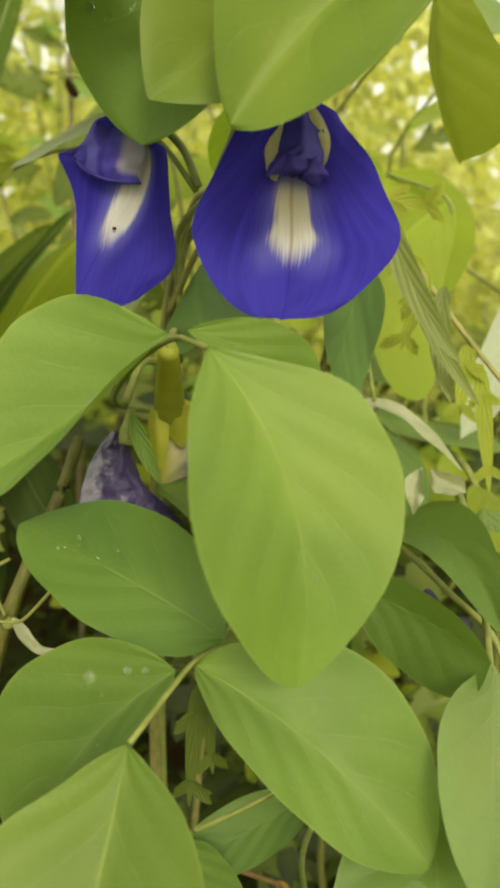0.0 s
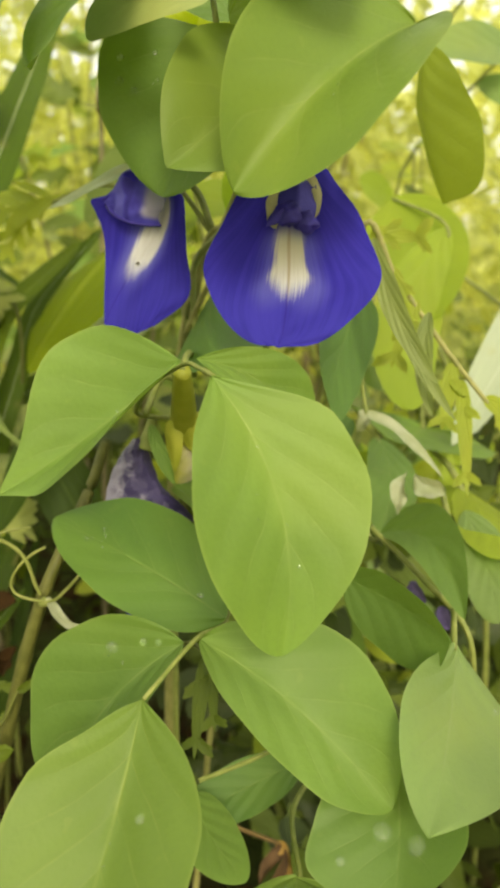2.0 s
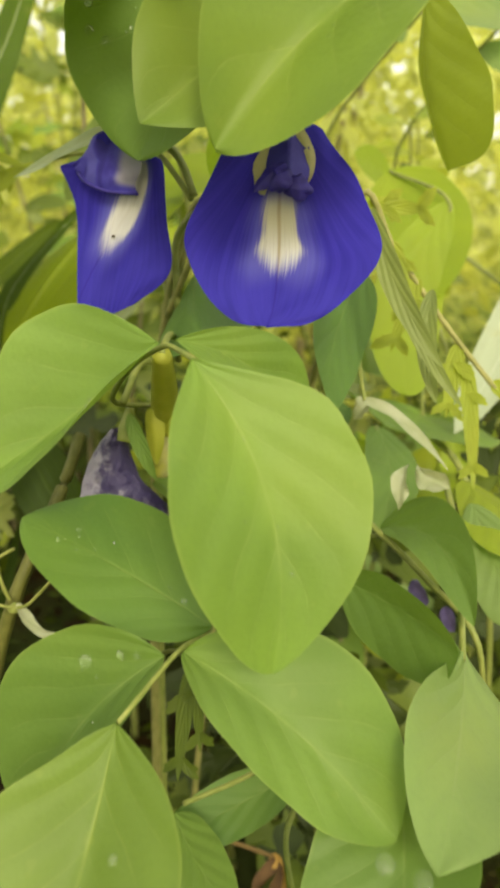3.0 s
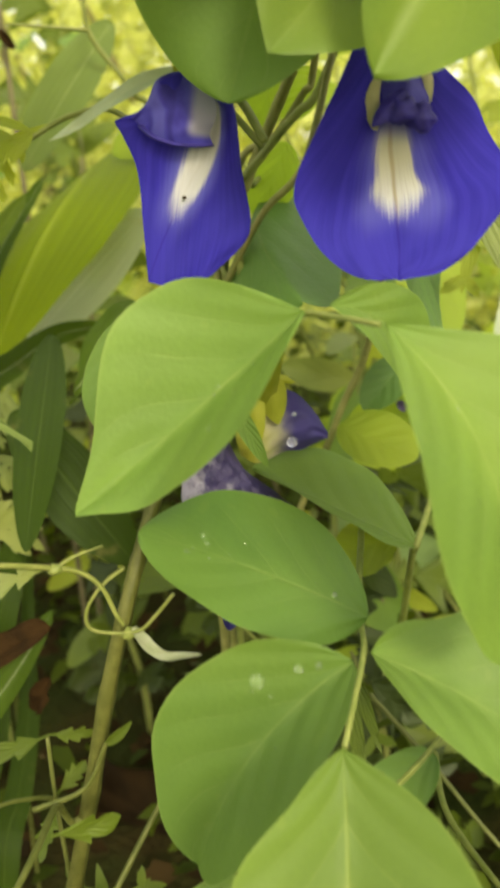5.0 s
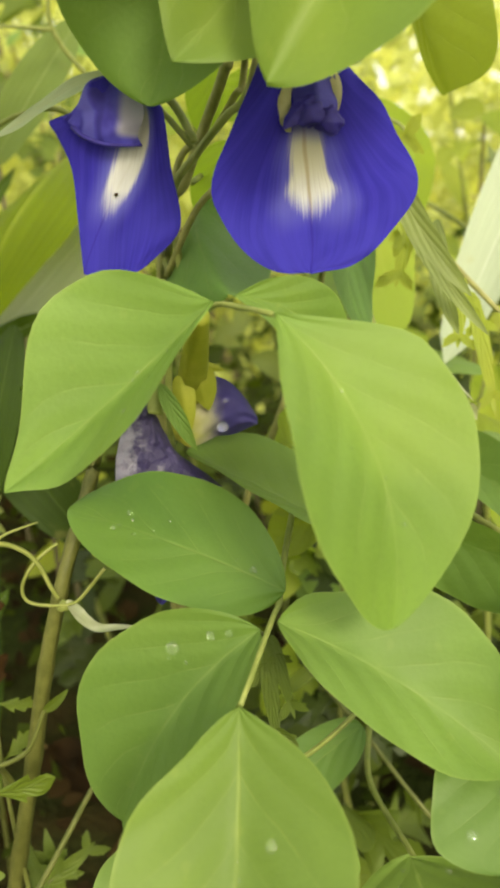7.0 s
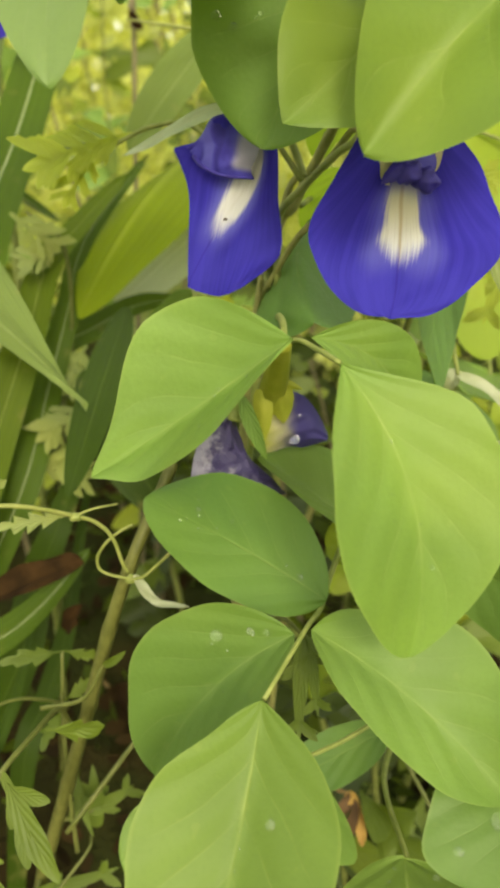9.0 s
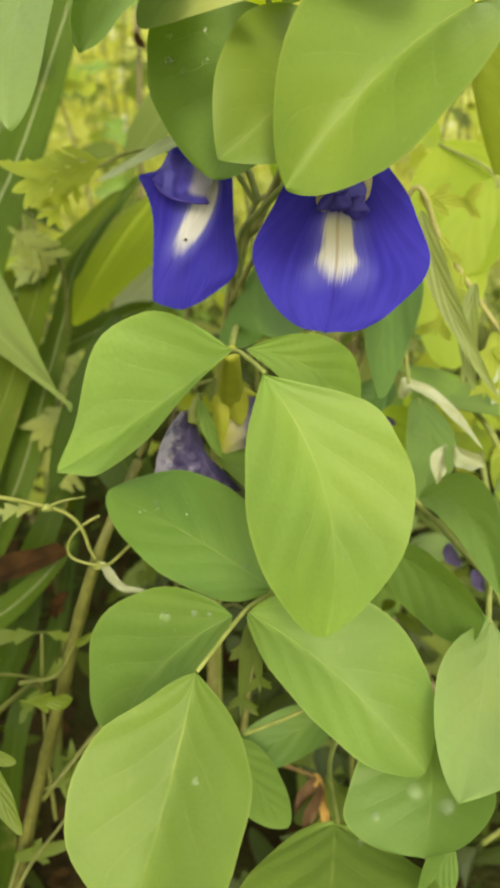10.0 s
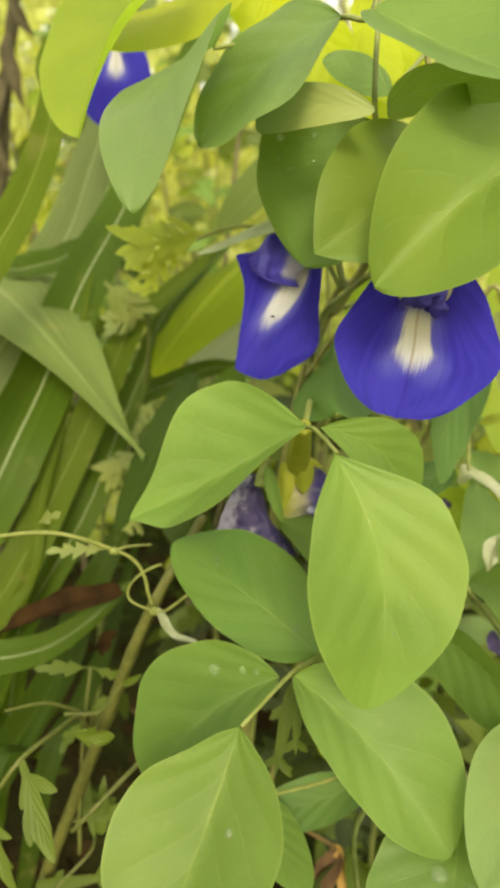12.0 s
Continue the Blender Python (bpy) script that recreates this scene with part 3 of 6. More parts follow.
def fingered(base, tip, roll, lobes):
    """A herb leaf with a long middle lobe and separate toothed side lobes: each starts at s, on one side, with its length, width and angle."""
    base, tip = np.array(base, float), np.array(tip, float)
    length, ax, ay, an = axes(base, tip, roll)
    pieces = [sheet(base, base + ay * length * 0.3, roll, length * 0.09, 0.1, 0.0, a=0.2, b=0.2, rows=8, cols=4),
              sheet(base + ay * length * 0.10, tip, roll, length * 0.22, 0.16, 0.04, a=0.75, b=0.75, rows=24, cols=8, edge=0.04, seed=3)]
    for i, (s, hand, l, w, angle) in enumerate(lobes):
        root = base + ay * length * s
        end = root + length * l * (-ax * hand * math.sin(angle) + ay * math.cos(angle)) + an * length * 0.03 * (i % 2)
        pieces.append(sheet(root, end, roll, length * w, 0.16, 0.05, a=0.6, b=0.6, rows=14, cols=6, seed=i))
    return join(pieces)


def pinnate(base, tip, roll, width, pairs=4, bow=0.04, seed=0):
    """A feathery herb leaf: narrow forward-pointing fingers, each with a tooth, along one thin rachis."""
    rng = random.Random(seed)
    base, tip = np.array(base, float), np.array(tip, float)
    length, ax, ay, an = axes(base, tip, roll)
    pieces = [sheet(base, tip, roll, width * 0.13, 0.1, bow, a=0.2, b=0.4, rows=14, cols=4, seed=seed),
              sheet(base + ay * length * 0.62, tip, roll, width * 0.26, 0.15, 0.02, a=0.8, b=0.7, rows=10, cols=4, seed=seed)]
    for i in range(pairs):
        s = 0.16 + 0.56 * i / max(1, pairs - 1)
        root = base + ay * length * s + an * bow * length * 4 * s * (1 - s)
        for sg in (-1, 1):
            reach = width * (0.78 - 0.5 * abs(s - 0.4)) * rng.uniform(0.8, 1.15)
            end = root + ax * sg * reach * rng.uniform(0.55, 0.7) + ay * reach * rng.uniform(0.6, 0.85) + an * reach * rng.uniform(-0.25, 0.2)
            pieces.append(sheet(root, end, roll + rng.uniform(-0.3, 0.3), reach * 0.30, 0.2, 0.04, a=0.75, b=0.7, rows=10, cols=4, seed=seed + i))
            cut = root + (end - root) * rng.uniform(0.4, 0.55)
            pieces.append(sheet(cut, cut + ax * sg * reach * 0.36 + ay * reach * 0.16, roll, reach * 0.15, 0.2, 0.0, a=0.6, b=0.7, rows=8, cols=4, seed=seed))
    return join(pieces)


def scatter(count, place, size, rng, stretch=0.5, droop=0.0):
    """Many small folded leaves; place(rng) gives a point and its heading."""
    verts, faces = [], []
    for _ in range(count):
        p, d = place(rng)
        d = Vector(d).normalized()
        n = Vector((rng.uniform(-1, 1), rng.uniform(-1.2, 0.4), rng.uniform(0, 1.3)))
        x = d.cross(n).normalized()
        n = x.cross(d)
        l = size * rng.uniform(0.6, 1.3)
        w = l * stretch * rng.uniform(0.35, 0.55)
        p = Vector(p)
        o = len(verts)
        verts += [p, p + d * l * 0.35 + x * w + n * w * 0.3, p + d * l * 0.4, p + d * l * 0.35 - x * w + n * w * 0.3,
                  p + d * l * 0.75 + x * w * 0.7 + n * w * 0.1 - Vector((0, 0, droop * l)), p + d * l * 0.78 - Vector((0, 0, droop * l)),
                  p + d * l * 0.75 - x * w * 0.7 + n * w * 0.1 - Vector((0, 0, droop * l)), p + d * l - Vector((0, 0, droop * l * 2))]
        faces += [(o, o + 1, o + 2), (o, o + 2, o + 3), (o + 1, o + 4, o + 5, o + 2), (o + 2, o + 5, o + 6, o + 3), (o + 4, o + 7, o + 5), (o + 5, o + 7, o + 6)]
    return verts, faces


# ---- ground ----
GROUND = 0.14


def ground_height(x, y):
    v = Vector((x * 7, y * 7, 0.0))
    return GROUND + 0.012 * noise.noise(v) + 0.006 * noise.noise(v * 3.1) + 0.003 * noise.noise(v * 9.0)


def ground():
    cuts = [-400, -60, -12, -4] + [-2 + 0.05 * i for i in range(81)] + [4, 12, 60, 400]
    verts = [(x, y, ground_height(x, y) if abs(x) < 3 and abs(y) < 3 else GROUND) for y in cuts for x in cuts]
    c = len(cuts)
    faces = [(i * c + j, i * c + j + 1, (i + 1) * c + j + 1, (i + 1) * c + j) for i in range(c - 1) for j in range(c - 1)]
    tagged(new("ground", mesh("ground", verts, faces, SOIL)), "garden soil painted dark for the shade of the plants", "ground", kind="structure")


ground()


def leaf_litter():
    rng = random.Random(5)

    def place(r):
        x, y = r.uniform(-0.6, 0.6), r.uniform(0.12, 0.9)
        return (x, y, ground_height(x, y) + r.uniform(0.001, 0.012)), (r.uniform(-1, 1), r.uniform(-1, 1), r.uniform(-0.1, 0.25))
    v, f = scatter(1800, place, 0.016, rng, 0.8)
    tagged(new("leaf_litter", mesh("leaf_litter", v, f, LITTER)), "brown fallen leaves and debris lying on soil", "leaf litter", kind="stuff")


leaf_litter()


# ---- the climbing vine ----
vine = thing("butterfly_pea_vine", "climbing butterfly pea vine with broad fresh green leaflets", "vine")

# compound leaf under the flowers
rachis_a = stem("leaf_stalk", [(-0.030, 0.225, 0.400), (-0.032, 0.180, 0.4120), (-0.024, 0.160, 0.4240), (-0.0150, 0.1480, 0.4310), (-0.0105, 0.1385, 0.4318), (-0.0066, 0.1280, 0.4320)], 0.0007, 0.0005, STEM, vine)
LEAF_L = (-0.0152, 0.1431, 0.4327, -0.0594, 0.1476, 0.3993, 0.474, 0.045, 0.645, -0.073, 0.038, -0.023, 0.915, 1.488, 0.396, 0.403, -0.042, -0.051, 0.057, -0.174)
MAIN = (-0.0068, 0.1238, 0.4330, 0.0077, 0.1124, 0.3789, -0.325, 0.0392, 0.401, 0.077, -0.098, 0.058, 1.002, 1.216, -0.392, 0.804, -0.081, -0.280, -0.001, 0.003)
leaflet(rachis_a, LEAF_L)
leaflet(rachis_a, MAIN)
leaflet(rachis_a, (-0.0115, 0.1401, 0.4336, 0.0136, 0.1686, 0.4044, -0.211, 0.0189, 0.183, 0.056, -0.118, -0.020, 0.857, 0.537, -0.345))

# compound leaf lower down
rachis_b = stem("leaf_stalk", [(0.004, 0.185, 0.372), (-0.004, 0.160, 0.367), (-0.0070, 0.1470, 0.3662), (-0.0112, 0.1300, 0.3722), (-0.0198, 0.1106, 0.3696)], 0.0008, 0.0005, STEM, vine)
LEAF_D = (-0.0056, 0.1470, 0.3684, -0.0491, 0.1553, 0.3906, 0.592, 0.032, -0.019, 0.048, -0.005, 0.192, 0.650, 0.632, -0.404, -0.036, 0.046, -0.079, -0.040, -0.018)
LEAF_LL = (-0.0137, 0.1276, 0.3726, -0.0461, 0.1323, 0.3277, 0.538, 0.036, 0.594, 0.029, 0.073, 0.087, 0.445, 0.519, 0.165, 0.019, -0.026, 0.000, 0.070, 0.044)
LEAF_LT = (-0.0201, 0.1107, 0.3694, -0.0298, 0.0768, 0.3346, 0.211, 0.042, 0.484, -0.037, -0.010, -0.048, 0.923, 0.852, -0.231, 0.146, 0.155, -0.053, -0.126, -0.284)
LEAF_LR = (-0.0101, 0.1292, 0.3727, 0.0315, 0.1128, 0.3429, -0.395, 0.033, 0.392, -0.061, -0.070, -0.179, 0.543, 0.640, -0.825, -0.165, -0.071, 0.253, -0.085, -0.045)
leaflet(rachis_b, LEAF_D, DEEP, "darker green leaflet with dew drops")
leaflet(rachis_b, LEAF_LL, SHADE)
leaflet(rachis_b, LEAF_LT, RIPE_DIM)
leaflet(rachis_b, LEAF_LR)

# compound leaves above the flowers
rachis_c = stem("leaf_stalk", [(-0.0115, 0.185, 0.556), (-0.0110, 0.176, 0.530), (-0.0085, 0.1660, 0.5045), (-0.004, 0.178, 0.497)], 0.0007, 0.0007, STEM, vine)
LEAF_T1 = (0.0343, 0.1590, 0.5028, -0.0032, 0.1377, 0.4677, 0.093, 0.047, 0.681, 0.100, 0.016, -0.078, 0.416, 0.480, 0.471, -0.318, -0.047, 0.000, -0.056, -0.091)
LEAF_T3 = (-0.0093, 0.1707, 0.5039, -0.0218, 0.1680, 0.4677, 0.331, 0.050, 0.299, 0.051, -0.044, -0.015, 0.336, 0.574, -0.453, -0.125, -0.022, 0.000, -0.009, 0.014)
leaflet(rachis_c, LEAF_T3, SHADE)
leaflet(rachis_c, (-0.0078, 0.1411, 0.5033, -0.0348, 0.1519, 0.4996, -0.394, 0.0095, 0.172, 0.082, 0.074, -0.034, 0.595, 0.433, 0.070), LIT_PALE)
leaflet(rachis_c, (-0.0060, 0.1706, 0.5070, 0.0223, 0.1364, 0.5073, 0.839, 0.010, 0.094, 0.044, -0.082, 0.038, 0.342, 0.723, -0.067))
rachis_d = stem("leaf_stalk", [(0.020, 0.200, 0.512), (0.0165, 0.185, 0.505), (0.0111, 0.1756, 0.4993), (0.023, 0.172, 0.5035), (0.0347, 0.1593, 0.5025)], 0.0008, 0.0006, STEM, vine)
leaflet(rachis_d, LEAF_T1, RIPE)
leaflet(rachis_d, (0.0111, 0.1761, 0.4989, -0.0175, 0.1455, 0.4726, -0.128, 0.035, 0.397, 0.071, -0.021, 0.035, 0.859, 0.759, 0.224, -0.151, 0.000, 0.000, -0.041, -0.074), RIPE)
leaflet(rachis_d, (0.0440, 0.2049, 0.5082, 0.0512, 0.2001, 0.4673, 1.292, 0.029, -0.460, 0.057, 0.014, -0.160, 0.607, 0.236, -0.243), OLIVE)

# leaves higher up
rachis_e = stem("leaf_stalk", [(-0.0115, 0.185, 0.556), (-0.0114, 0.1574, 0.5254), (-0.0188, 0.1625, 0.5243), (-0.033, 0.195, 0.526), (-0.0528, 0.1830, 0.5194)], 0.0007, 0.0006, STEM, vine)
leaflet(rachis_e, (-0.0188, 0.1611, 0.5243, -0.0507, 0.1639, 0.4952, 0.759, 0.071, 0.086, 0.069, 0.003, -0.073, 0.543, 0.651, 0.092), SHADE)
leaflet(rachis_e, (-0.0528, 0.1817, 0.5194, -0.0584, 0.1363, 0.4786, 0.589, 0.034, 0.178, 0.144, -0.045, -0.060, 0.281, 0.643, 0.677), PALE)
leaflet(rachis_e, (-0.0114, 0.1574, 0.5254, 0.0233, 0.1312, 0.5090, -0.357, 0.034, 0.400, -0.019, 0.003, -0.054, 0.562, 0.609, -0.079))
rachis_i = stem("leaf_stalk", [(-0.050, 0.260, 0.600), (-0.058, 0.240, 0.575), (-0.0597, 0.2397, 0.5519), (-0.0684, 0.2101, 0.5443)], 0.0009, 0.0007, STEM, vine)
leaflet(rachis_i, (-0.0684, 0.2101, 0.5443, -0.0854, 0.1735, 0.4943, 0.689, 0.054, 0.379, 0.082, 0.013, 0.041, 0.507, 0.594, -0.273), YOUNG, "yellow-green young leaflet")
leaflet(rachis_i, (-0.0597, 0.2397, 0.5519, -0.0896, 0.2050, 0.5211, 0.529, 0.044, -0.059, -0.027, -0.002, 0.006, 0.595, 0.589, 0.386), BACKLIT, "leaflet painted bright yellow-green as backlit")

# leaves on the other side
rachis_f = stem("leaf_stalk", [(0.060, 0.215, 0.380), (0.056, 0.180, 0.375), (0.0495, 0.1440, 0.3655), (0.0488, 0.1428, 0.3647)], 0.0010, 0.0007, STEM, vine)
LEAF_R1 = (0.0499, 0.1429, 0.3651, 0.0361, 0.0986, 0.3489, -0.191, 0.0317, 0.238, -0.021, -0.035, -0.104, 0.728, 0.863, -0.790, -0.155, 0.227, -0.000, 0.040, -0.040)
LEAF_R2 = (0.0334, 0.1286, 0.3460, 0.0306, 0.1004, 0.3310, 0.452, 0.0353, 0.342, 0.004, -0.051, 0.043, 0.644, 0.346, -0.308, -0.001, -0.005, 0.000, -0.128, 0.003)
LEAF_R3 = (0.0121, 0.1193, 0.3184, 0.0070, 0.0740, 0.3280, 0.601, 0.0466, -0.053, -0.022, -0.015, -0.065, 0.577, 0.550, -0.182, 0.025, 0.059, 0.062, -0.000, 0.000)
leaflet(rachis_f, LEAF_R1, PALE)
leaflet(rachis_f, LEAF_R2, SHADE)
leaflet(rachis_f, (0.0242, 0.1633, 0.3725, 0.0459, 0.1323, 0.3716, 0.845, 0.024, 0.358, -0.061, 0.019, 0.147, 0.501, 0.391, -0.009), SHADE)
rachis_g = stem("leaf_stalk", [(0.020, 0.180, 0.300), (0.012, 0.150, 0.310), (0.0131, 0.1195, 0.3176)], 0.0009, 0.0006, STEM, vine)
leaflet(rachis_g, LEAF_R3, RIPE)
leaflet(rachis_g, (-0.0153, 0.1478, 0.3168, 0.0008, 0.1175, 0.3186, -0.398, 0.014, -0.029, 0.008, 0.041, 0.039, 0.530, 0.640, -0.092))
# leaves right behind the flowers
rachis_h = stem("leaf_stalk", [(-0.012, 0.215, 0.452), (-0.004, 0.238, 0.455), (0.0051, 0.2546, 0.4534), (0.020, 0.242, 0.448), (0.0334, 0.2215, 0.4415)], 0.0008, 0.0006, STEM, vine)
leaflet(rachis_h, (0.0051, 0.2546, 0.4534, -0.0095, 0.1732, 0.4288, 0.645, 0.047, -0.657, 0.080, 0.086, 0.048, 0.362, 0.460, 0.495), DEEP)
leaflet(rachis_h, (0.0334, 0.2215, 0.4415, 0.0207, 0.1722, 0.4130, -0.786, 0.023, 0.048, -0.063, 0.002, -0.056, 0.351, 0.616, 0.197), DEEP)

# leaves among the stems at mid depth
rachis_j = stem("leaf_stalk", [(0.020, 0.215, 0.300), (0.018, 0.190, 0.355), (0.0111, 0.1656, 0.3726), (0.030, 0.200, 0.372), (0.0388, 0.2037, 0.3685), (0.0428, 0.2446, 0.3888)], 0.0010, 0.0006, STEM, vine, count=40)
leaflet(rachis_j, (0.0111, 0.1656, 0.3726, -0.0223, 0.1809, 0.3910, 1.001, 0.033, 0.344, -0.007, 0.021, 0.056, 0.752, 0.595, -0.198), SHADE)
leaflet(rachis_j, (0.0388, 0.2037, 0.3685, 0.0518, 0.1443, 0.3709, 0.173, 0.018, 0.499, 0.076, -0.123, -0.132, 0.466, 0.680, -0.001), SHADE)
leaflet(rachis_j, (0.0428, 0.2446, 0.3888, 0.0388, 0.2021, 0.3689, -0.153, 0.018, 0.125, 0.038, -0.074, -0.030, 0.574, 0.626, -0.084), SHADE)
rachis_k = stem("leaf_stalk", [(0.110, 0.300, 0.13), (0.095, 0.270, 0.30), (0.0693, 0.2283, 0.3756), (0.0680, 0.2946, 0.3805), (0.070, 0.300, 0.44), (0.0733, 0.2995, 0.4618), (0.0546, 0.3258, 0.4735)], 0.0014, 0.0007, STEM, vine, count=50)
leaflet(rachis_k, (0.0693, 0.2283, 0.3756, 0.0756, 0.1897, 0.3669, -0.261, 0.022, -0.189, 0.004, -0.058, -0.028, 0.624, 0.508, -0.373), YOUNG, "yellow-green young leaflet")
leaflet(rachis_k, (0.0675, 0.2125, 0.3738, 0.0703, 0.1780, 0.3520, 0.279, 0.016, 0.064, -0.013, -0.036, -0.004, 0.610, 0.536, -0.022), PALE)
leaflet(rachis_k, (0.0733, 0.2995, 0.4618, 0.0553, 0.2609, 0.3955, 0.107, 0.026, 0.002, -0.022, 0.082, 0.038, 0.604, 0.460, -0.038), YOUNG, "yellow-green young leaflet")
leaflet(rachis_k, (0.0546, 0.3258, 0.4735, 0.0682, 0.2802, 0.4280, 0.4, 0.042, 0.15, -0.026, -0.010, -0.029, 0.599, 0.615, -0.033), YOUNG, "yellow-green young leaflet")
leaflet(rachis_k, (0.0680, 0.2946, 0.3805, 0.0450, 0.2448, 0.3897, 0.661, 0.060, 0.177, -0.044, -0.025, -0.116, 0.516, 0.582, 0.228))
leaflet(rachis_k, (0.0536, 0.2731, 0.3711, 0.0262, 0.2873, 0.3584, -0.026, 0.023, 0.144, 0.005, -0.044, -0.110, 0.647, 0.566, 0.002), YOUNG, "yellow-green young leaflet")

leaflet(rachis_j, (0.0140, 0.1640, 0.3150, -0.0200, 0.1480, 0.3060, 0.3, 0.015, 0.2, 0.03, 0, 0, 0.45, 0.5, 0.0), DEEP)
leaflet(rachis_g, (0.0394, 0.1120, 0.3230, 0.0280, 0.0930, 0.3250, -0.3, 0.016, 0.2, 0.02, 0, 0, 0.55, 0.6, 0.0), SHADE)
stem("thin_stalk", [(-0.0116, 0.1347, 0.3312), (0.0006, 0.1419, 0.3318), (0.014, 0.155, 0.330)], 0.0006, 0.0006, STEM, vine)
stem("thin_stalk", [(0.0346, 0.1917, 0.3755), (0.0480, 0.176, 0.366), (0.0581, 0.161, 0.3561), (0.062, 0.165, 0.32)], 0.0008, 0.0008, STEM, vine)
stem("thin_stalk", [(0.006, 0.200, 0.310), (0.0195, 0.186, 0.2939), (0.0321, 0.1677, 0.2787), (0.05, 0.15, 0.26)], 0.0007, 0.0006, HERBSTEM, vine)
# leaves in the canopy behind
rachis_l = stem("leaf_stalk", [(-0.0115, 0.215, 0.575), (-0.0207, 0.2556, 0.551), (0.0034, 0.2585, 0.5394), (-0.0061, 0.2017, 0.5138)], 0.0009, 0.0006, STEM, vine)
leaflet(rachis_l, (0.0034, 0.2585, 0.5394, -0.0289, 0.2400, 0.5194, 0.1, 0.022, 0.2, 0.03, 0, 0, 0.55, 0.6, 0.1), BACKLIT, "leaflet painted bright yellow-green as backlit")
leaflet(rachis_l, (-0.0207, 0.2556, 0.5510, 0.0025, 0.2416, 0.5165, 0.2, 0.020, 0.2, 0.03, 0, 0, 0.55, 0.6, 0.1), BACKLIT, "leaflet painted bright yellow-green as backlit")
leaflet(rachis_l, (-0.0506, 0.2519, 0.5521, -0.0571, 0.2440, 0.5335, -0.2, 0.020, 0.2, 0.03, 0, 0, 0.55, 0.6, 0.1), BACKLIT, "leaflet painted bright yellow-green as backlit")
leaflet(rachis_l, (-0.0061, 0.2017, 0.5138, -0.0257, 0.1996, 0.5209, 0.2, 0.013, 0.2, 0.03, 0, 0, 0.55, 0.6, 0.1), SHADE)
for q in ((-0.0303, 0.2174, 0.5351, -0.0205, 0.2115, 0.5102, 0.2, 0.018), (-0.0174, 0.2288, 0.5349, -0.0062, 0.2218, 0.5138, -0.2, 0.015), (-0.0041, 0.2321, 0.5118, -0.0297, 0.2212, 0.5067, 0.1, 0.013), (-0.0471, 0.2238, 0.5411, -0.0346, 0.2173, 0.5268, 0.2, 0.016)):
    leaflet(rachis_l, (*q[:6], q[6], q[7], 0.2, 0.03, 0, 0, 0.55, 0.6, 0.1), BACKLIT, "leaflet painted bright yellow-green as backlit")
for q in ((-0.0029, 0.2171, 0.4831, -0.0079, 0.2201, 0.4638, 0.3, 0.011), (-0.0009, 0.2243, 0.4615, -0.0099, 0.2263, 0.4428, -0.3, 0.013), (0.0093, 0.2255, 0.4775, -0.0010, 0.2285, 0.4672, 0.2, 0.012)):
    leaflet(rachis_h, (*q[:6], q[6], q[7], 0.2, 0.03, 0, 0, 0.55, 0.6, 0.1), YOUNG, "yellow-green young leaflet")
# leaflets half hidden behind the two compound leaves
leaflet(rachis_h, (-0.0405, 0.1960, 0.4280, -0.0560, 0.1930, 0.3990, 0.7, 0.021, 0.25, 0.05, 0, 0, 0.55, 0.55, 0.1), SHADE)
leaflet(rachis_j, (0.0060, 0.2150, 0.3860, 0.0240, 0.2000, 0.3800, -0.2, 0.017, 0.2, 0.04, 0, 0, 0.6, 0.55, 0.1), YOUNG, "yellow-green young leaflet")
leaflet(rachis_j, (0.0100, 0.1740, 0.3722, -0.0035, 0.1850, 0.3610, 0.3, 0.014, 0.25, 0.04, 0, 0, 0.55, 0.6, 0.1), OLIVE)
leaflet(rachis_j, (0.0316, 0.2300, 0.3990, 0.0150, 0.2200, 0.3880, 0.3, 0.013, 0.25, 0.04, 0, 0, 0.55, 0.6, 0.1), DEEP)
leaflet(rachis_g, (-0.0322, 0.1420, 0.3040, -0.0558, 0.1310, 0.2998, 0.3, 0.024, 0.25, 0.03, 0, 0, 0.55, 0.5, 0.1))
# twining stems behind the flowers
stem("twining_stem", [(-0.036, 0.235, 0.13), (-0.030, 0.225, 0.36), (-0.0198, 0.2175, 0.4385), (-0.0139, 0.2128, 0.4525), (-0.0079, 0.2071, 0.4651), (-0.0026, 0.2006, 0.4765), (-0.0005, 0.1992, 0.4854), (0.0120, 0.200, 0.560)], 0.0015, 0.0012, TWINE, vine, count=70, knots=0.12)
stem("twining_stem", [(-0.030, 0.220, 0.15), (-0.026, 0.212, 0.38), (-0.0185, 0.205, 0.425), (-0.0183, 0.2030, 0.4489), (-0.0110, 0.1996, 0.4588), (-0.0037, 0.1965, 0.4662), (0.0023, 0.1952, 0.4722), (0.014, 0.192, 0.500), (0.0165, 0.190, 0.54)], 0.0011, 0.0009, STEM, vine, count=70)
stem("twining_stem", [(-0.033, 0.225, 0.15), (-0.027, 0.216, 0.39), (-0.0167, 0.2130, 0.4526), (-0.0074, 0.2072, 0.4619), (-0.0009, 0.2009, 0.4705), (0.0019, 0.2000, 0.4762), (0.005, 0.190, 0.510), (-0.0115, 0.185, 0.56)], 0.0010, 0.0008, TWINE, vine, count=70)
stem("twining_stem", [(-0.0215, 0.208, 0.430), (-0.013, 0.196, 0.446), (-0.004, 0.189, 0.456), (0.004, 0.186, 0.480), (0.0165, 0.190, 0.506), (0.025, 0.20, 0.55)], 0.0009, 0.0007, TWINE, vine, count=50)


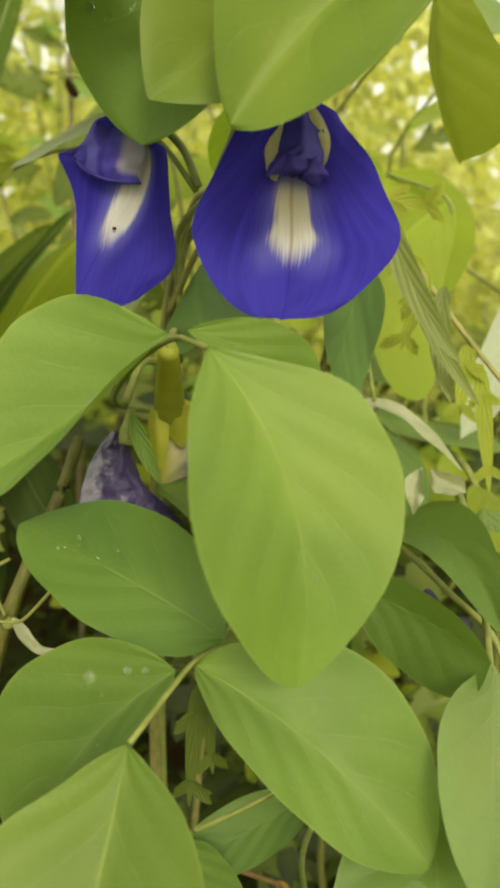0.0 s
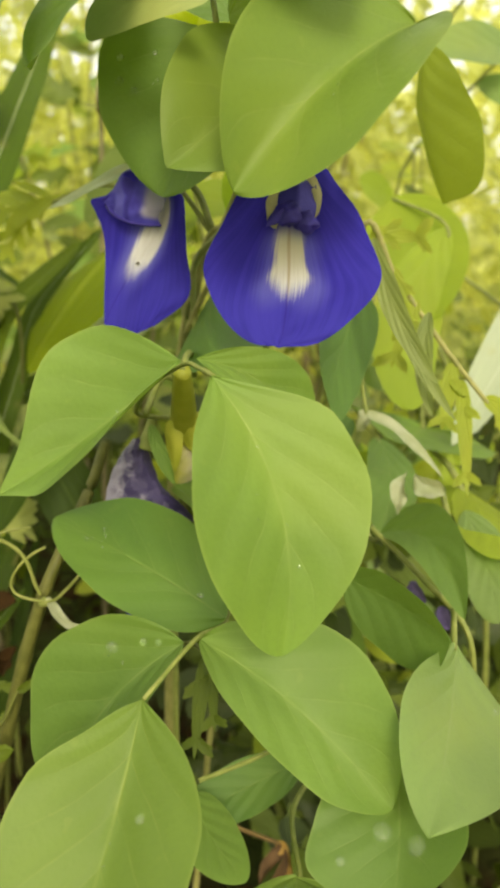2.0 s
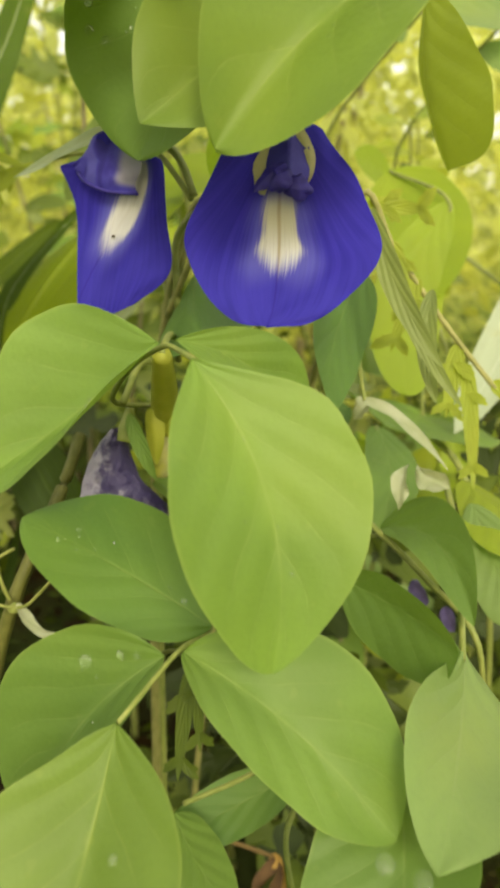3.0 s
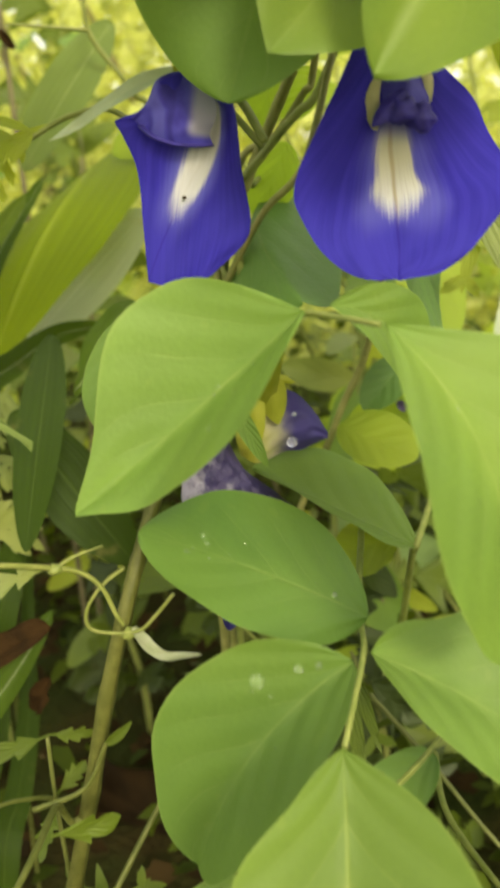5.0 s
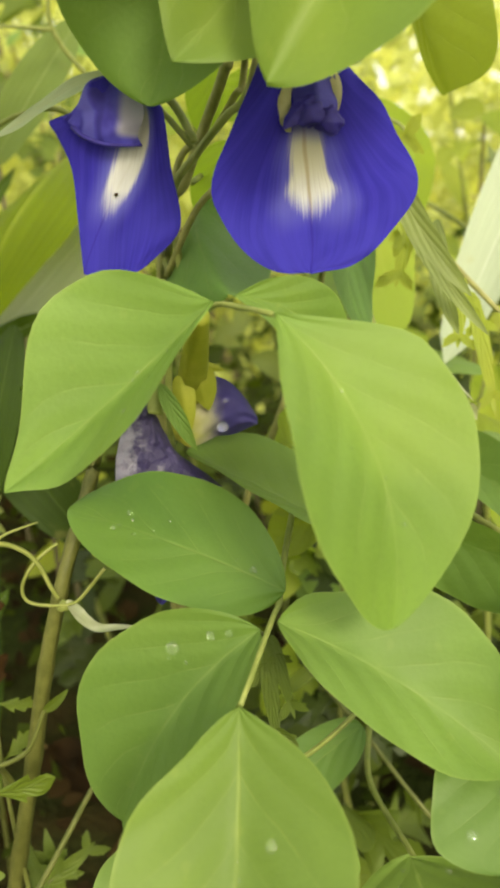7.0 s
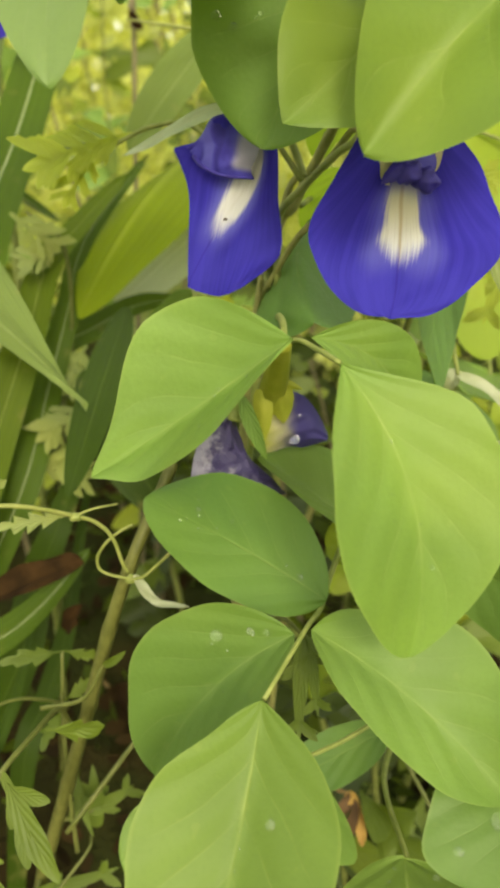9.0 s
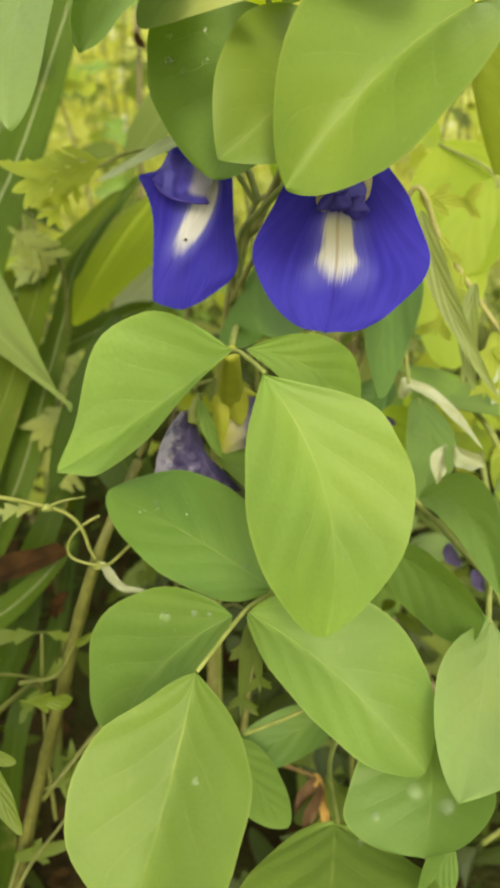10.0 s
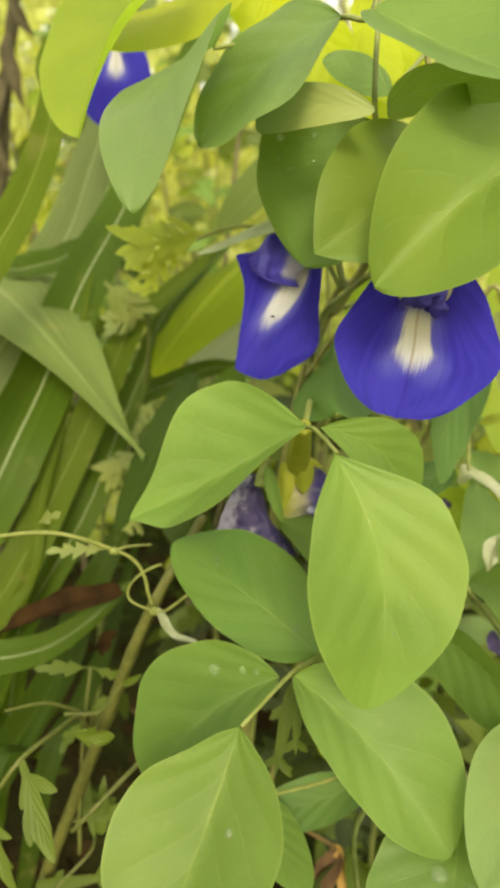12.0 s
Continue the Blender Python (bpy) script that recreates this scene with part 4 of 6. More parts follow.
# ---- flowers ----
def flower_open():
    f = thing("butterfly_pea_flower", "open violet-blue butterfly pea flower with cream throat", "flower", "blue flowers")
    left = [(0.0006, 0.1583, 0.4763), (-0.0057, 0.1602, 0.4640), (-0.0114, 0.1625, 0.4534), (-0.0106, 0.1636, 0.4462), (-0.0073, 0.1626, 0.4401), (-0.0010, 0.1600, 0.4346), (0.0060, 0.1570, 0.4338)]
    crease = [(0.0084, 0.1650, 0.4770), (0.0082, 0.1672, 0.4672), (0.0080, 0.1675, 0.4573), (0.0078, 0.1664, 0.4499), (0.0073, 0.1640, 0.4430), (0.0068, 0.1606, 0.4373), (0.0063, 0.1572, 0.4338)]
    right = [(0.0176, 0.1689, 0.4741), (0.0257, 0.1662, 0.4622), (0.0299, 0.1630, 0.4522), (0.0288, 0.1600, 0.4466), (0.0225, 0.1574, 0.4395), (0.0152, 0.1570, 0.4347), (0.0066, 0.1570, 0.4337)]
    v, fc, t = loft(left, crease, right, 48, 32, 0.0011)
    v = [Vector(p) + Vector((0.3, -1, 0.2)) * (0.0005 * noise.noise(Vector(p) * 160) + 0.0012 * abs(q[0]) ** 4 * noise.noise(Vector(p) * 110)) for p, q in zip(v, t)]
    part("banner_petal", mesh("banner_petal", v, fc, PETAL_A, t), f)
    # wing petals folded over the keel, between two pale ridges
    for b, e, r, w, fold, bow, a, bb, m in (((0.0104, 0.1648, 0.4745), (0.0102, 0.1612, 0.4614), 0.0, 0.0098, -0.45, 0.10, 0.30, 0.22, FLAP), ((0.0096, 0.1608, 0.4668), (0.0030, 0.1606, 0.4610), 0.3, 0.0042, -0.4, 0.12, 0.5, 0.7, KEEL)):
        v, fc, t = sheet(b, e, r, w, fold, bow, a=a, b=bb, rows=26, cols=16, ripple=0.03, edge=0.05, seed=int(w * 1e4))
        part("wing_petal", mesh("wing_petal", v, fc, m, t), f, "blue wing petal folded over the keel")
    lumps = [crumpled(o, r, 3 + i, rough=0.4) for i, (o, r) in enumerate((((0.0090, 0.1604, 0.4633), (0.0030, 0.0018, 0.0024)), ((0.0122, 0.1604, 0.4620), (0.0026, 0.0017, 0.0024))))]
    part("keel_petal", mesh("keel_petal", *join(lumps)[:2], KEEL), f, "crumpled blue keel petals in the throat")
    for pts, w in (([(0.0062, 0.1640, 0.4750), (0.0047, 0.1636, 0.4708), (0.0040, 0.1634, 0.4669), (0.0044, 0.1640, 0.4632), (0.0054, 0.1655, 0.4606)], 0.0040),
                   ([(0.0118, 0.1640, 0.4745), (0.0134, 0.1636, 0.4712), (0.0147, 0.1636, 0.4683), (0.0145, 0.1642, 0.4648), (0.0134, 0.1652, 0.4625)], 0.0028)):
        v, fc, t = ribbon(pts, w, (0.0, -0.95, 0.2), rows=20, cols=6, fold=-0.2, tip=0.3, seed=2)
        part("throat_ridge", mesh("throat_ridge", v, fc, CREAM, t), f, "pale yellow ridge beside the throat")
    stem("calyx", [(0.0096, 0.1640, 0.480), (0.0085, 0.170, 0.4835), (0.0060, 0.177, 0.484)], 0.0030, 0.0012, CALYX, f, count=12, sides=10)
    stem("flower_stalk", [(0.0060, 0.177, 0.484), (0.001, 0.183, 0.480), (-0.0060, 0.1835, 0.478)], 0.0010, 0.0010, STEM, f, count=12)


def flower_folded():
    f = thing("butterfly_pea_flower", "half-folded violet-blue butterfly pea flower beside the open one", "flower", "blue flowers")
    left = [(-0.0345, 0.1825, 0.4732), (-0.0370, 0.1836, 0.4694), (-0.0416, 0.1846, 0.4680), (-0.0430, 0.1849, 0.4672), (-0.0418, 0.1850, 0.4645), (-0.0398, 0.1853, 0.4576), (-0.0401, 0.1847, 0.4470), (-0.0406, 0.1836, 0.4352)]
    crease = [(-0.0290, 0.1805, 0.4748), (-0.0237, 0.1817, 0.4687), (-0.0244, 0.1838, 0.4610), (-0.0290, 0.1858, 0.4480), (-0.0326, 0.1840, 0.4328)]
    right = [(-0.0207, 0.1830, 0.4690), (-0.0186, 0.1845, 0.4679), (-0.0182, 0.1850, 0.4561), (-0.0177, 0.1850, 0.4432), (-0.0261, 0.1835, 0.4357)]
    v, fc, t = loft(left, crease, right, 48, 24, 0.0016)
    part("banner_petal", mesh("banner_petal", v, fc, PETAL_B, t), f)
    v, fc, t = crumpled((-0.0309, 0.1838, 0.4516), (0.0005, 0.0003, 0.0003), 2, 8, 10)
    part("speck", mesh("speck", v, fc, DRY), f, "tiny dark speck on the cream mark")
    top = [(-0.0392, 0.1834, 0.4680), (-0.0363, 0.1824, 0.4700), (-0.0335, 0.1813, 0.4742), (-0.0277, 0.1806, 0.4748), (-0.0233, 0.1800, 0.4705)]
    ridge = [(-0.0388, 0.1826, 0.4672), (-0.0349, 0.1806, 0.4690), (-0.0304, 0.1788, 0.4673), (-0.0236, 0.1795, 0.4650)]
    lip = [(-0.0380, 0.1822, 0.4660), (-0.0358, 0.1802, 0.4638), (-0.0309, 0.1795, 0.4618), (-0.0240, 0.1808, 0.4612)]
    v, fc, t = loft(top, ridge, lip, 26, 14, 0.0008)
    cover = part("wing_petal", mesh("wing_petal", v, fc, HOOD, t), f, "folded blue hood over the throat")
    roll = [(-0.0380, 0.1822, 0.4660), (-0.0358, 0.1799, 0.4637), (-0.0309, 0.1792, 0.4617), (-0.0240, 0.1805, 0.4611)]
    stem("rolled_edge", roll, 0.0006, 0.0003, KEEL, cover, "dark rolled petal edge", count=20)
    stem("calyx", [(-0.0274, 0.1835, 0.4755), (-0.0262, 0.189, 0.478), (-0.0235, 0.194, 0.477)], 0.0030, 0.0012, CALYX, f, count=12, sides=10)
    stem("flower_stalk", [(-0.0235, 0.194, 0.477), (-0.016, 0.194, 0.470), (-0.0120, 0.190, 0.461)], 0.0010, 0.0010, STEM, f, count=12)


def flower_wilted():
    f = thing("wilted_flower", "withered grey-violet butterfly pea flower hanging closed", "flower")
    left = [(-0.0325, 0.1776, 0.4055), (-0.0360, 0.1758, 0.4012), (-0.0385, 0.1736, 0.3958), (-0.0396, 0.1715, 0.3904), (-0.0400, 0.1693, 0.3847)]
    fold = [(-0.0308, 0.1742, 0.4060), (-0.0308, 0.1729, 0.4018), (-0.0300, 0.1713, 0.3960), (-0.0290, 0.1696, 0.3903), (-0.0281, 0.1677, 0.3847)]
    right = [(-0.0296, 0.1781, 0.4055), (-0.0272, 0.1766, 0.3980), (-0.0245, 0.1753, 0.3924), (-0.0196, 0.1745, 0.3879), (-0.0152, 0.1734, 0.3835)]
    for puff, m, back in ((0.0012, WILT, 0.0), (-0.0010, WILTED, 0.0035)):
        v, fc, t = loft(left, [(x, y + back, z) for x, y, z in fold], right, 34, 26, puff, np.array((0.0, -0.95, 0.3)))
        v = [Vector(p) + Vector((0, -1, 0.2)) * 0.0011 * (noise.noise(Vector(p) * 420) + 0.6 * noise.noise(Vector(p) * 1100)) for p in v]
        part("withered_petal", mesh("withered_petal", v, fc, m, t), f)
    stem("calyx", [(-0.0275, 0.1775, 0.411), (-0.0282, 0.1766, 0.4070), (-0.0293, 0.1755, 0.403)], 0.0010, 0.0026, STEM, f, count=10, sides=10)
    stem("flower_stalk", [(-0.0285, 0.174, 0.413), (-0.026, 0.190, 0.420), (-0.020, 0.205, 0.415)], 0.0009, 0.0009, STEM, f, count=12)


def flower_bud():
    f = thing("flower_bud", "half-opened flower bud with yellow calyx and violet tip", "flower")
    top = [(-0.0250, 0.1853, 0.4015), (-0.0169, 0.1855, 0.4072), (-0.0112, 0.1844, 0.4069), (-0.0072, 0.1824, 0.4027), (-0.0045, 0.1807, 0.3976)]
    mid = [(-0.0255, 0.1809, 0.3988), (-0.0186, 0.1805, 0.4005), (-0.0132, 0.1796, 0.4007), (-0.0091, 0.1784, 0.3992), (-0.0046, 0.1795, 0.3966)]
    low = [(-0.0248, 0.1825, 0.3935), (-0.0208, 0.1818, 0.3913), (-0.0156, 0.1817, 0.3932), (-0.0107, 0.1810, 0.3937), (-0.0048, 0.1802, 0.3956)]
    for puff, back in ((0.0012, 0.0), (-0.0012, 0.0045)):
        v, fc, t = loft(top, [(x, y + back, z) for x, y, z in mid], low, 30, 20, puff, np.array((0.0, -0.95, 0.3)))
        v = [Vector(p) + Vector((0, -1, 0.2)) * 0.0005 * noise.noise(Vector(p) * 380) for p in v]
        part("bud_petal", mesh("bud_petal", v, fc, BUD, t), f, "bud petal shading from cream to violet")
    stem("calyx_tube", [(-0.0168, 0.1600, 0.4275), (-0.0178, 0.1690, 0.4195), (-0.0188, 0.1785, 0.4105), (-0.0190, 0.1865, 0.4030)], 0.0020, 0.0043, CALYX, f, "yellow-green calyx tube", count=20, sides=16, ridges=0.05)
    for b, e, r, w in (((-0.0180, 0.1755, 0.4125), (-0.0160, 0.1778, 0.4015), 0.2, 0.0080), ((-0.0218, 0.1765, 0.4110), (-0.0212, 0.1768, 0.3965), 0.3, 0.0060), ((-0.0170, 0.1770, 0.4130), (-0.0114, 0.1780, 0.4106), 0.3, 0.0022)):
        v, fc, t = sheet(b, e, r, w, -0.45, 0.05, a=0.35, b=0.8, rows=18, cols=8, ripple=0.02, seed=3, wobble=0.02)
        part("sepal", mesh("sepal", v, fc, CALYX, t), f, "yellow-green sepal")
    v, fc, t = sheet((-0.0268, 0.1715, 0.4110), (-0.0203, 0.1690, 0.3950), 0.2, 0.0042, 0.3, 0.06, a=0.5, b=0.8, rows=18, cols=8, seed=4)
    part("bract", mesh("bract", v, fc, SHADE, t), f, "green pointed bract")
    stem("flower_stalk", [(-0.0168, 0.1602, 0.4273), (-0.0168, 0.1680, 0.4295), (-0.0178, 0.1880, 0.4270), (-0.0185, 0.2050, 0.4180)], 0.0009, 0.0009, STEM, f, count=16)


def flower_far():
    f = thing("butterfly_pea_flower", "blue butterfly pea flower farther back among grass", "flower", "blue flowers")
    v, fc, t = sheet((-0.133, 0.334, 0.552), (-0.127, 0.329, 0.505), 0.1, 0.036, 0.2, 0.05, a=0.8, b=0.5, rows=30, cols=16, edge=0.01, seed=5)
    part("banner_petal", mesh("banner_petal", v, fc, PETAL_C, t), f)
    stem("calyx", [(-0.128, 0.336, 0.555), (-0.129, 0.342, 0.560), (-0.132, 0.350, 0.558)], 0.0035, 0.0013, CALYX, f, count=8)
    stem("flower_stalk", [(-0.132, 0.350, 0.558), (-0.14, 0.36, 0.50), (-0.145, 0.37, 0.30), (-0.145, 0.37, 0.13)], 0.0012, 0.0014, STEM, f, count=20)


flower_open()
flower_folded()
flower_wilted()
flower_bud()
flower_far()


# ---- herb with ridged stem and tendrils ----
herb = thing("mugwort_herb", "green herb with ridged stem and deeply cut leaves", "herb")
stem("ridged_stem", [(-0.120, 0.178, 0.13), (-0.0950, 0.172, 0.235), (-0.0813, 0.1692, 0.2827), (-0.0705, 0.1665, 0.3187), (-0.0623, 0.1652, 0.3469), (-0.0554, 0.1653, 0.3669), (-0.0503, 0.1698, 0.3788), (-0.0447, 0.1756, 0.3917), (-0.042, 0.185, 0.402)], 0.0021, 0.0013, WOODY, herb, count=60, sides=14, ridges=0.13, knots=0.18)
for i, (b, e, r, w, n, m) in enumerate((
        ((-0.0762, 0.1454, 0.3289), (-0.0615, 0.1477, 0.3287), 0.5, 0.0085, 2, HERB), 
        ((-0.0792, 0.1752, 0.3309), (-0.0956, 0.1671, 0.3325), 0.1, 0.0055, 3, HERB),
        ((-0.0831, 0.1819, 0.2837), (-0.0724, 0.1644, 0.2701), 0.2, 0.0110, 3, HERB), ((-0.0939, 0.1640, 0.2450), (-0.0660, 0.1673, 0.2542), 0.1, 0.0130, 3, HERB),
        ((-0.0805, 0.1753, 0.3129), (-0.0728, 0.1810, 0.3167), 0.2, 0.0055, 3, HERB), ((-0.0805, 0.1741, 0.3115), (-0.0840, 0.1608, 0.3068), 0.2, 0.0050, 3, HERB),
        ((-0.0799, 0.1771, 0.3297), (-0.0691, 0.1809, 0.3252), 0.2, 0.0045, 3, HERB), ((-0.0749, 0.1695, 0.2746), (-0.0607, 0.1728, 0.2829), 0.2, 0.0130, 3, HERB),
        ((-0.0737, 0.1733, 0.2640), (-0.0750, 0.1792, 0.2846), 0.2, 0.0130, 3, HERB))):
    v, f, t = lobed(b, e, r, w * 0.95, 2 if i % 2 else 1, 0.04, i) if w > 0.0095 else cut_leaf(b, e, r, w, n, depth=0.52, seed=i)
    part("lobed_leaf", mesh("lobed_leaf", v, f, m, t), herb)
for pts, r0, r1 in (([(-0.0722, 0.1668, 0.3130), (-0.0760, 0.1660, 0.3120), (-0.0772, 0.1600, 0.3230), (-0.0772, 0.1400, 0.3325), (-0.0804, 0.1260, 0.3342), (-0.0842, 0.1220, 0.3282), (-0.0900, 0.1205, 0.3190)], 0.0009, 0.0006),
                    ([(-0.0800, 0.1690, 0.2860), (-0.0792, 0.1679, 0.2591), (-0.0801, 0.1697, 0.2872), (-0.0805, 0.1731, 0.3101), (-0.0799, 0.1765, 0.3297)], 0.0007, 0.0005),
                    ([(-0.0809, 0.1746, 0.3123), (-0.0840, 0.1698, 0.3176), (-0.0905, 0.1632, 0.3231), (-0.0988, 0.1531, 0.3258)], 0.0006, 0.0004),
                    ([(-0.0930, 0.1700, 0.2450), (-0.0938, 0.1521, 0.2353), (-0.0864, 0.1607, 0.2473), (-0.0763, 0.1686, 0.2589), (-0.0760, 0.1738, 0.2602)], 0.0007, 0.0004),
                    ([(-0.0850, 0.1700, 0.2700), (-0.0749, 0.1695, 0.2746), (-0.0700, 0.1715, 0.2790)], 0.0006, 0.0004)):
    stem("side_shoot", pts, r0, r1, HERBSTEM, herb, count=30)
for b, e, r, lobes in (((-0.0804, 0.1255, 0.3345), (-0.0649, 0.1120, 0.3161), 0.0, ((0.16, 1, 0.36, 0.14, 0.75), (0.34, -1, 0.46, 0.14, 0.35), (0.20, -1, 0.28, 0.09, 0.55), (0.48, 1, 0.26, 0.08, 0.35))),
                       ((-0.0895, 0.1210, 0.3195), (-0.0754, 0.1120, 0.3032), 0.2, ((0.18, 1, 0.34, 0.13, 0.70), (0.30, -1, 0.40, 0.13, 0.40), (0.50, 1, 0.26, 0.08, 0.35)))):
    v, f, t = fingered(b, e, r, lobes)
    part("lobed_leaf", mesh("lobed_leaf", v, f, HERB, t), herb)
stem("side_shoot", [(-0.0829, 0.1620, 0.3213), (-0.0701, 0.1600, 0.3267), (-0.0637, 0.1600, 0.3378), (-0.0600, 0.1600, 0.3412)], 0.0007, 0.0004, HERBSTEM, herb, count=24)
v, f, t = sheet((-0.0640, 0.1600, 0.3375), (-0.0570, 0.1585, 0.3440), 0.3, 0.0026, 0.3, 0.05, a=0.6, b=0.8, rows=16, cols=6)
part("small_leaf", mesh("small_leaf", v, f, HERB, t), herb)
tendril = thing("tendril", "thin curling pale green tendril", "tendril")
stem("coil", [(-0.105, 0.150, 0.385), (-0.082, 0.150, 0.3905), (-0.0668, 0.158, 0.384), (-0.0614, 0.160, 0.3805), (-0.0583, 0.160, 0.3763), (-0.0567, 0.160, 0.3705), (-0.0554, 0.160, 0.3673)], 0.0006, 0.0005, TENDRIL, tendril, count=60)
stem("coil", [(-0.0534, 0.1605, 0.3806), (-0.0572, 0.1605, 0.3783), (-0.0606, 0.160, 0.3752), (-0.0628, 0.160, 0.3712), (-0.0622, 0.160, 0.3676), (-0.0578, 0.160, 0.3658), (-0.0522, 0.1595, 0.3658), (-0.0483, 0.159, 0.3692), (-0.0440, 0.158, 0.3742)], 0.0004, 0.0004, TENDRIL, tendril, count=60)
stem("coil", [(-0.0668, 0.158, 0.3840), (-0.0630, 0.160, 0.3850), (-0.0570, 0.1615, 0.3858)], 0.0004, 0.0002, TENDRIL, tendril, count=16)
for c, r in (((-0.0668, 0.1578, 0.3838), 0.0011), ((-0.0545, 0.1606, 0.3648), 0.0013)):
    v, f, t = crumpled(c, (r * 1.3, r, r), 5, 10, 12, 0.4)
    part("node", mesh("node", v, f, STEM), tendril, "small swollen green node")
v, f, t = ribbon([(-0.0536, 0.1600, 0.3665), (-0.0520, 0.1600, 0.3635), (-0.0502, 0.1600, 0.3604), (-0.0478, 0.1600, 0.3582), (-0.0440, 0.1595, 0.3580), (-0.0397, 0.1590, 0.3578)], 0.0032, (0.1, -0.8, 0.5), rows=36, cols=8, fold=0.5, tip=0.5, foot=0.35, wave=0.16, seed=4)
part("withered_leaf", mesh("withered_leaf", v, f, SCRAP, t), tendril, "pale shrivelled leaf on the tendril")
for b, e, w, n in (((-0.0889, 0.1560, 0.3900), (-0.0802, 0.1513, 0.3966), 0.0040, 2), ((-0.0670, 0.1580, 0.3845), (-0.0849, 0.1516, 0.3833), 0.0055, 4)):
    v, f, t = cut_leaf(b, e, 0.2, w, n, seed=n)
    part("lobed_leaf", mesh("lobed_leaf", v, f, DUSTY, t), tendril)

for i, (b, e, w) in enumerate((((-0.0109, 0.1500, 0.3560), (-0.0121, 0.1298, 0.3408), 0.010), ((-0.0094, 0.1500, 0.3560), (-0.0075, 0.1338, 0.3454), 0.008))):
    v, f, t = lobed(b, e, 0.1, w, 2, 0.03, 40 + i)
    part("lobed_leaf", mesh("lobed_leaf", v, f, HERB, t), herb)
stem("side_shoot", [(-0.078, 0.157, 0.280), (-0.045, 0.175, 0.320), (-0.020, 0.165, 0.350), (-0.0100, 0.1500, 0.3560)], 0.0008, 0.0005, HERBSTEM, herb, count=30)
sprig = thing("mugwort_herb", "lime-green herb sprig with hanging cut leaves", "herb")
stem("arching_stem", [(-0.030, 0.235, 0.13), (-0.012, 0.232, 0.32), (0.0075, 0.228, 0.3803), (0.0198, 0.228, 0.4063), (0.0317, 0.2232, 0.4613), (0.0426, 0.2214, 0.4462), (0.0587, 0.2162, 0.4244), (0.0772, 0.2068, 0.4017)], 0.0013, 0.0007, TWINE, sprig, count=50)
for i, (b, e, w) in enumerate((((0.0408, 0.2218, 0.4496), (0.0459, 0.2143, 0.4297), 0.014), ((0.0489, 0.2199, 0.4395), (0.0412, 0.2134, 0.4193), 0.013), ((0.0605, 0.2152, 0.4210), (0.0567, 0.2068, 0.4015), 0.013),
                               ((0.0632, 0.2137, 0.4160), (0.0630, 0.1947, 0.3839), 0.012), ((0.0340, 0.2232, 0.4590), (0.0520, 0.2250, 0.4580), 0.014), ((0.0700, 0.2110, 0.4110), (0.0860, 0.2000, 0.4000), 0.014))):
    v, f, t = lobed(b, e, 0.1, w, 2, 0.03, 60 + i)
    part("lobed_leaf", mesh("lobed_leaf", v, f, LIME, t), sprig)
for b, e, w in (((0.0319, 0.1958, 0.4583), (0.0478, 0.1760, 0.4218), 0.0065), ((0.0376, 0.2042, 0.4502), (0.0547, 0.1817, 0.4107), 0.0050), ((0.0502, 0.2052, 0.4374), (0.0496, 0.1882, 0.4101), 0.0060)):
    v, f, t = sheet(b, e, 0.5, w, 0.3, 0.05, side=0.04, a=0.5, b=0.7, rows=24, cols=8)
    part("long_leaf", mesh("long_leaf", v, f, DUSTY, t), sprig, "long narrow pale leaf")
fern = thing("mugwort_herb", "yellow-green cut herb leaf on a pale stalk", "herb")
stem("leaf_stalk", [(-0.019, 0.210, 0.425), (-0.0300, 0.2260, 0.4560), (-0.0422, 0.2302, 0.4720), (-0.0540, 0.2285, 0.4725), (-0.0656, 0.2251, 0.4674)], 0.0009, 0.0006, TENDRIL, fern, count=40)
for i, (b, e, r, w, n) in enumerate((((-0.0590, 0.2275, 0.4705), (-0.0905, 0.2200, 0.4610), 0.1, 0.019, 5), ((-0.0700, 0.2260, 0.4665), (-0.0800, 0.2200, 0.4505), 0.1, 0.012, 3))):
    v, f, t = pinnate(b, e, r, w, n, 0.03, 80 + i)
    part("lobed_leaf", mesh("lobed_leaf", v, f, LIME, t), fern)
bent_leaf = thing("pale_leaf", "pale grey-green folded leaf above the half-folded flower", "leaf")
v, f, t = ribbon([(-0.0285, 0.1945, 0.4770), (-0.0370, 0.1950, 0.4748), (-0.0449, 0.1945, 0.4711), (-0.0505, 0.1950, 0.4682), (-0.0575, 0.1960, 0.4655)], 0.0042, (0.1, -0.8, 0.5), rows=26, fold=0.35, wave=0.08, seed=4)
part("blade", mesh("blade", v, f, WHITE, t), bent_leaf)
stem("stalk", [(-0.0285, 0.1945, 0.4770), (-0.020, 0.194, 0.470), (-0.0125, 0.1905, 0.460)], 0.0006, 0.0008, STEM, bent_leaf, count=12)
folded_leaf = thing("pale_leaf", "grey-green leaf folded lengthwise among the vine stems", "leaf")
v, f, t = ribbon([(0.0330, 0.2020, 0.4075), (0.0410, 0.1990, 0.4040), (0.0475, 0.1950, 0.3985), (0.0545, 0.1900, 0.3915)], 0.0048, (0.2, -0.7, 0.6), rows=26, fold=0.5, wave=0.10, seed=9)
part("blade", mesh("blade", v, f, SCRAP, t), folded_leaf)
stem("stalk", [(0.0330, 0.2020, 0.4075), (0.0320, 0.2120, 0.4180), (0.0317, 0.2232, 0.4300)], 0.0006, 0.0008, STEM, folded_leaf, count=12)
twig = thing("forked_twig", "thin pale green forked twig behind the half-folded flower", "twig")
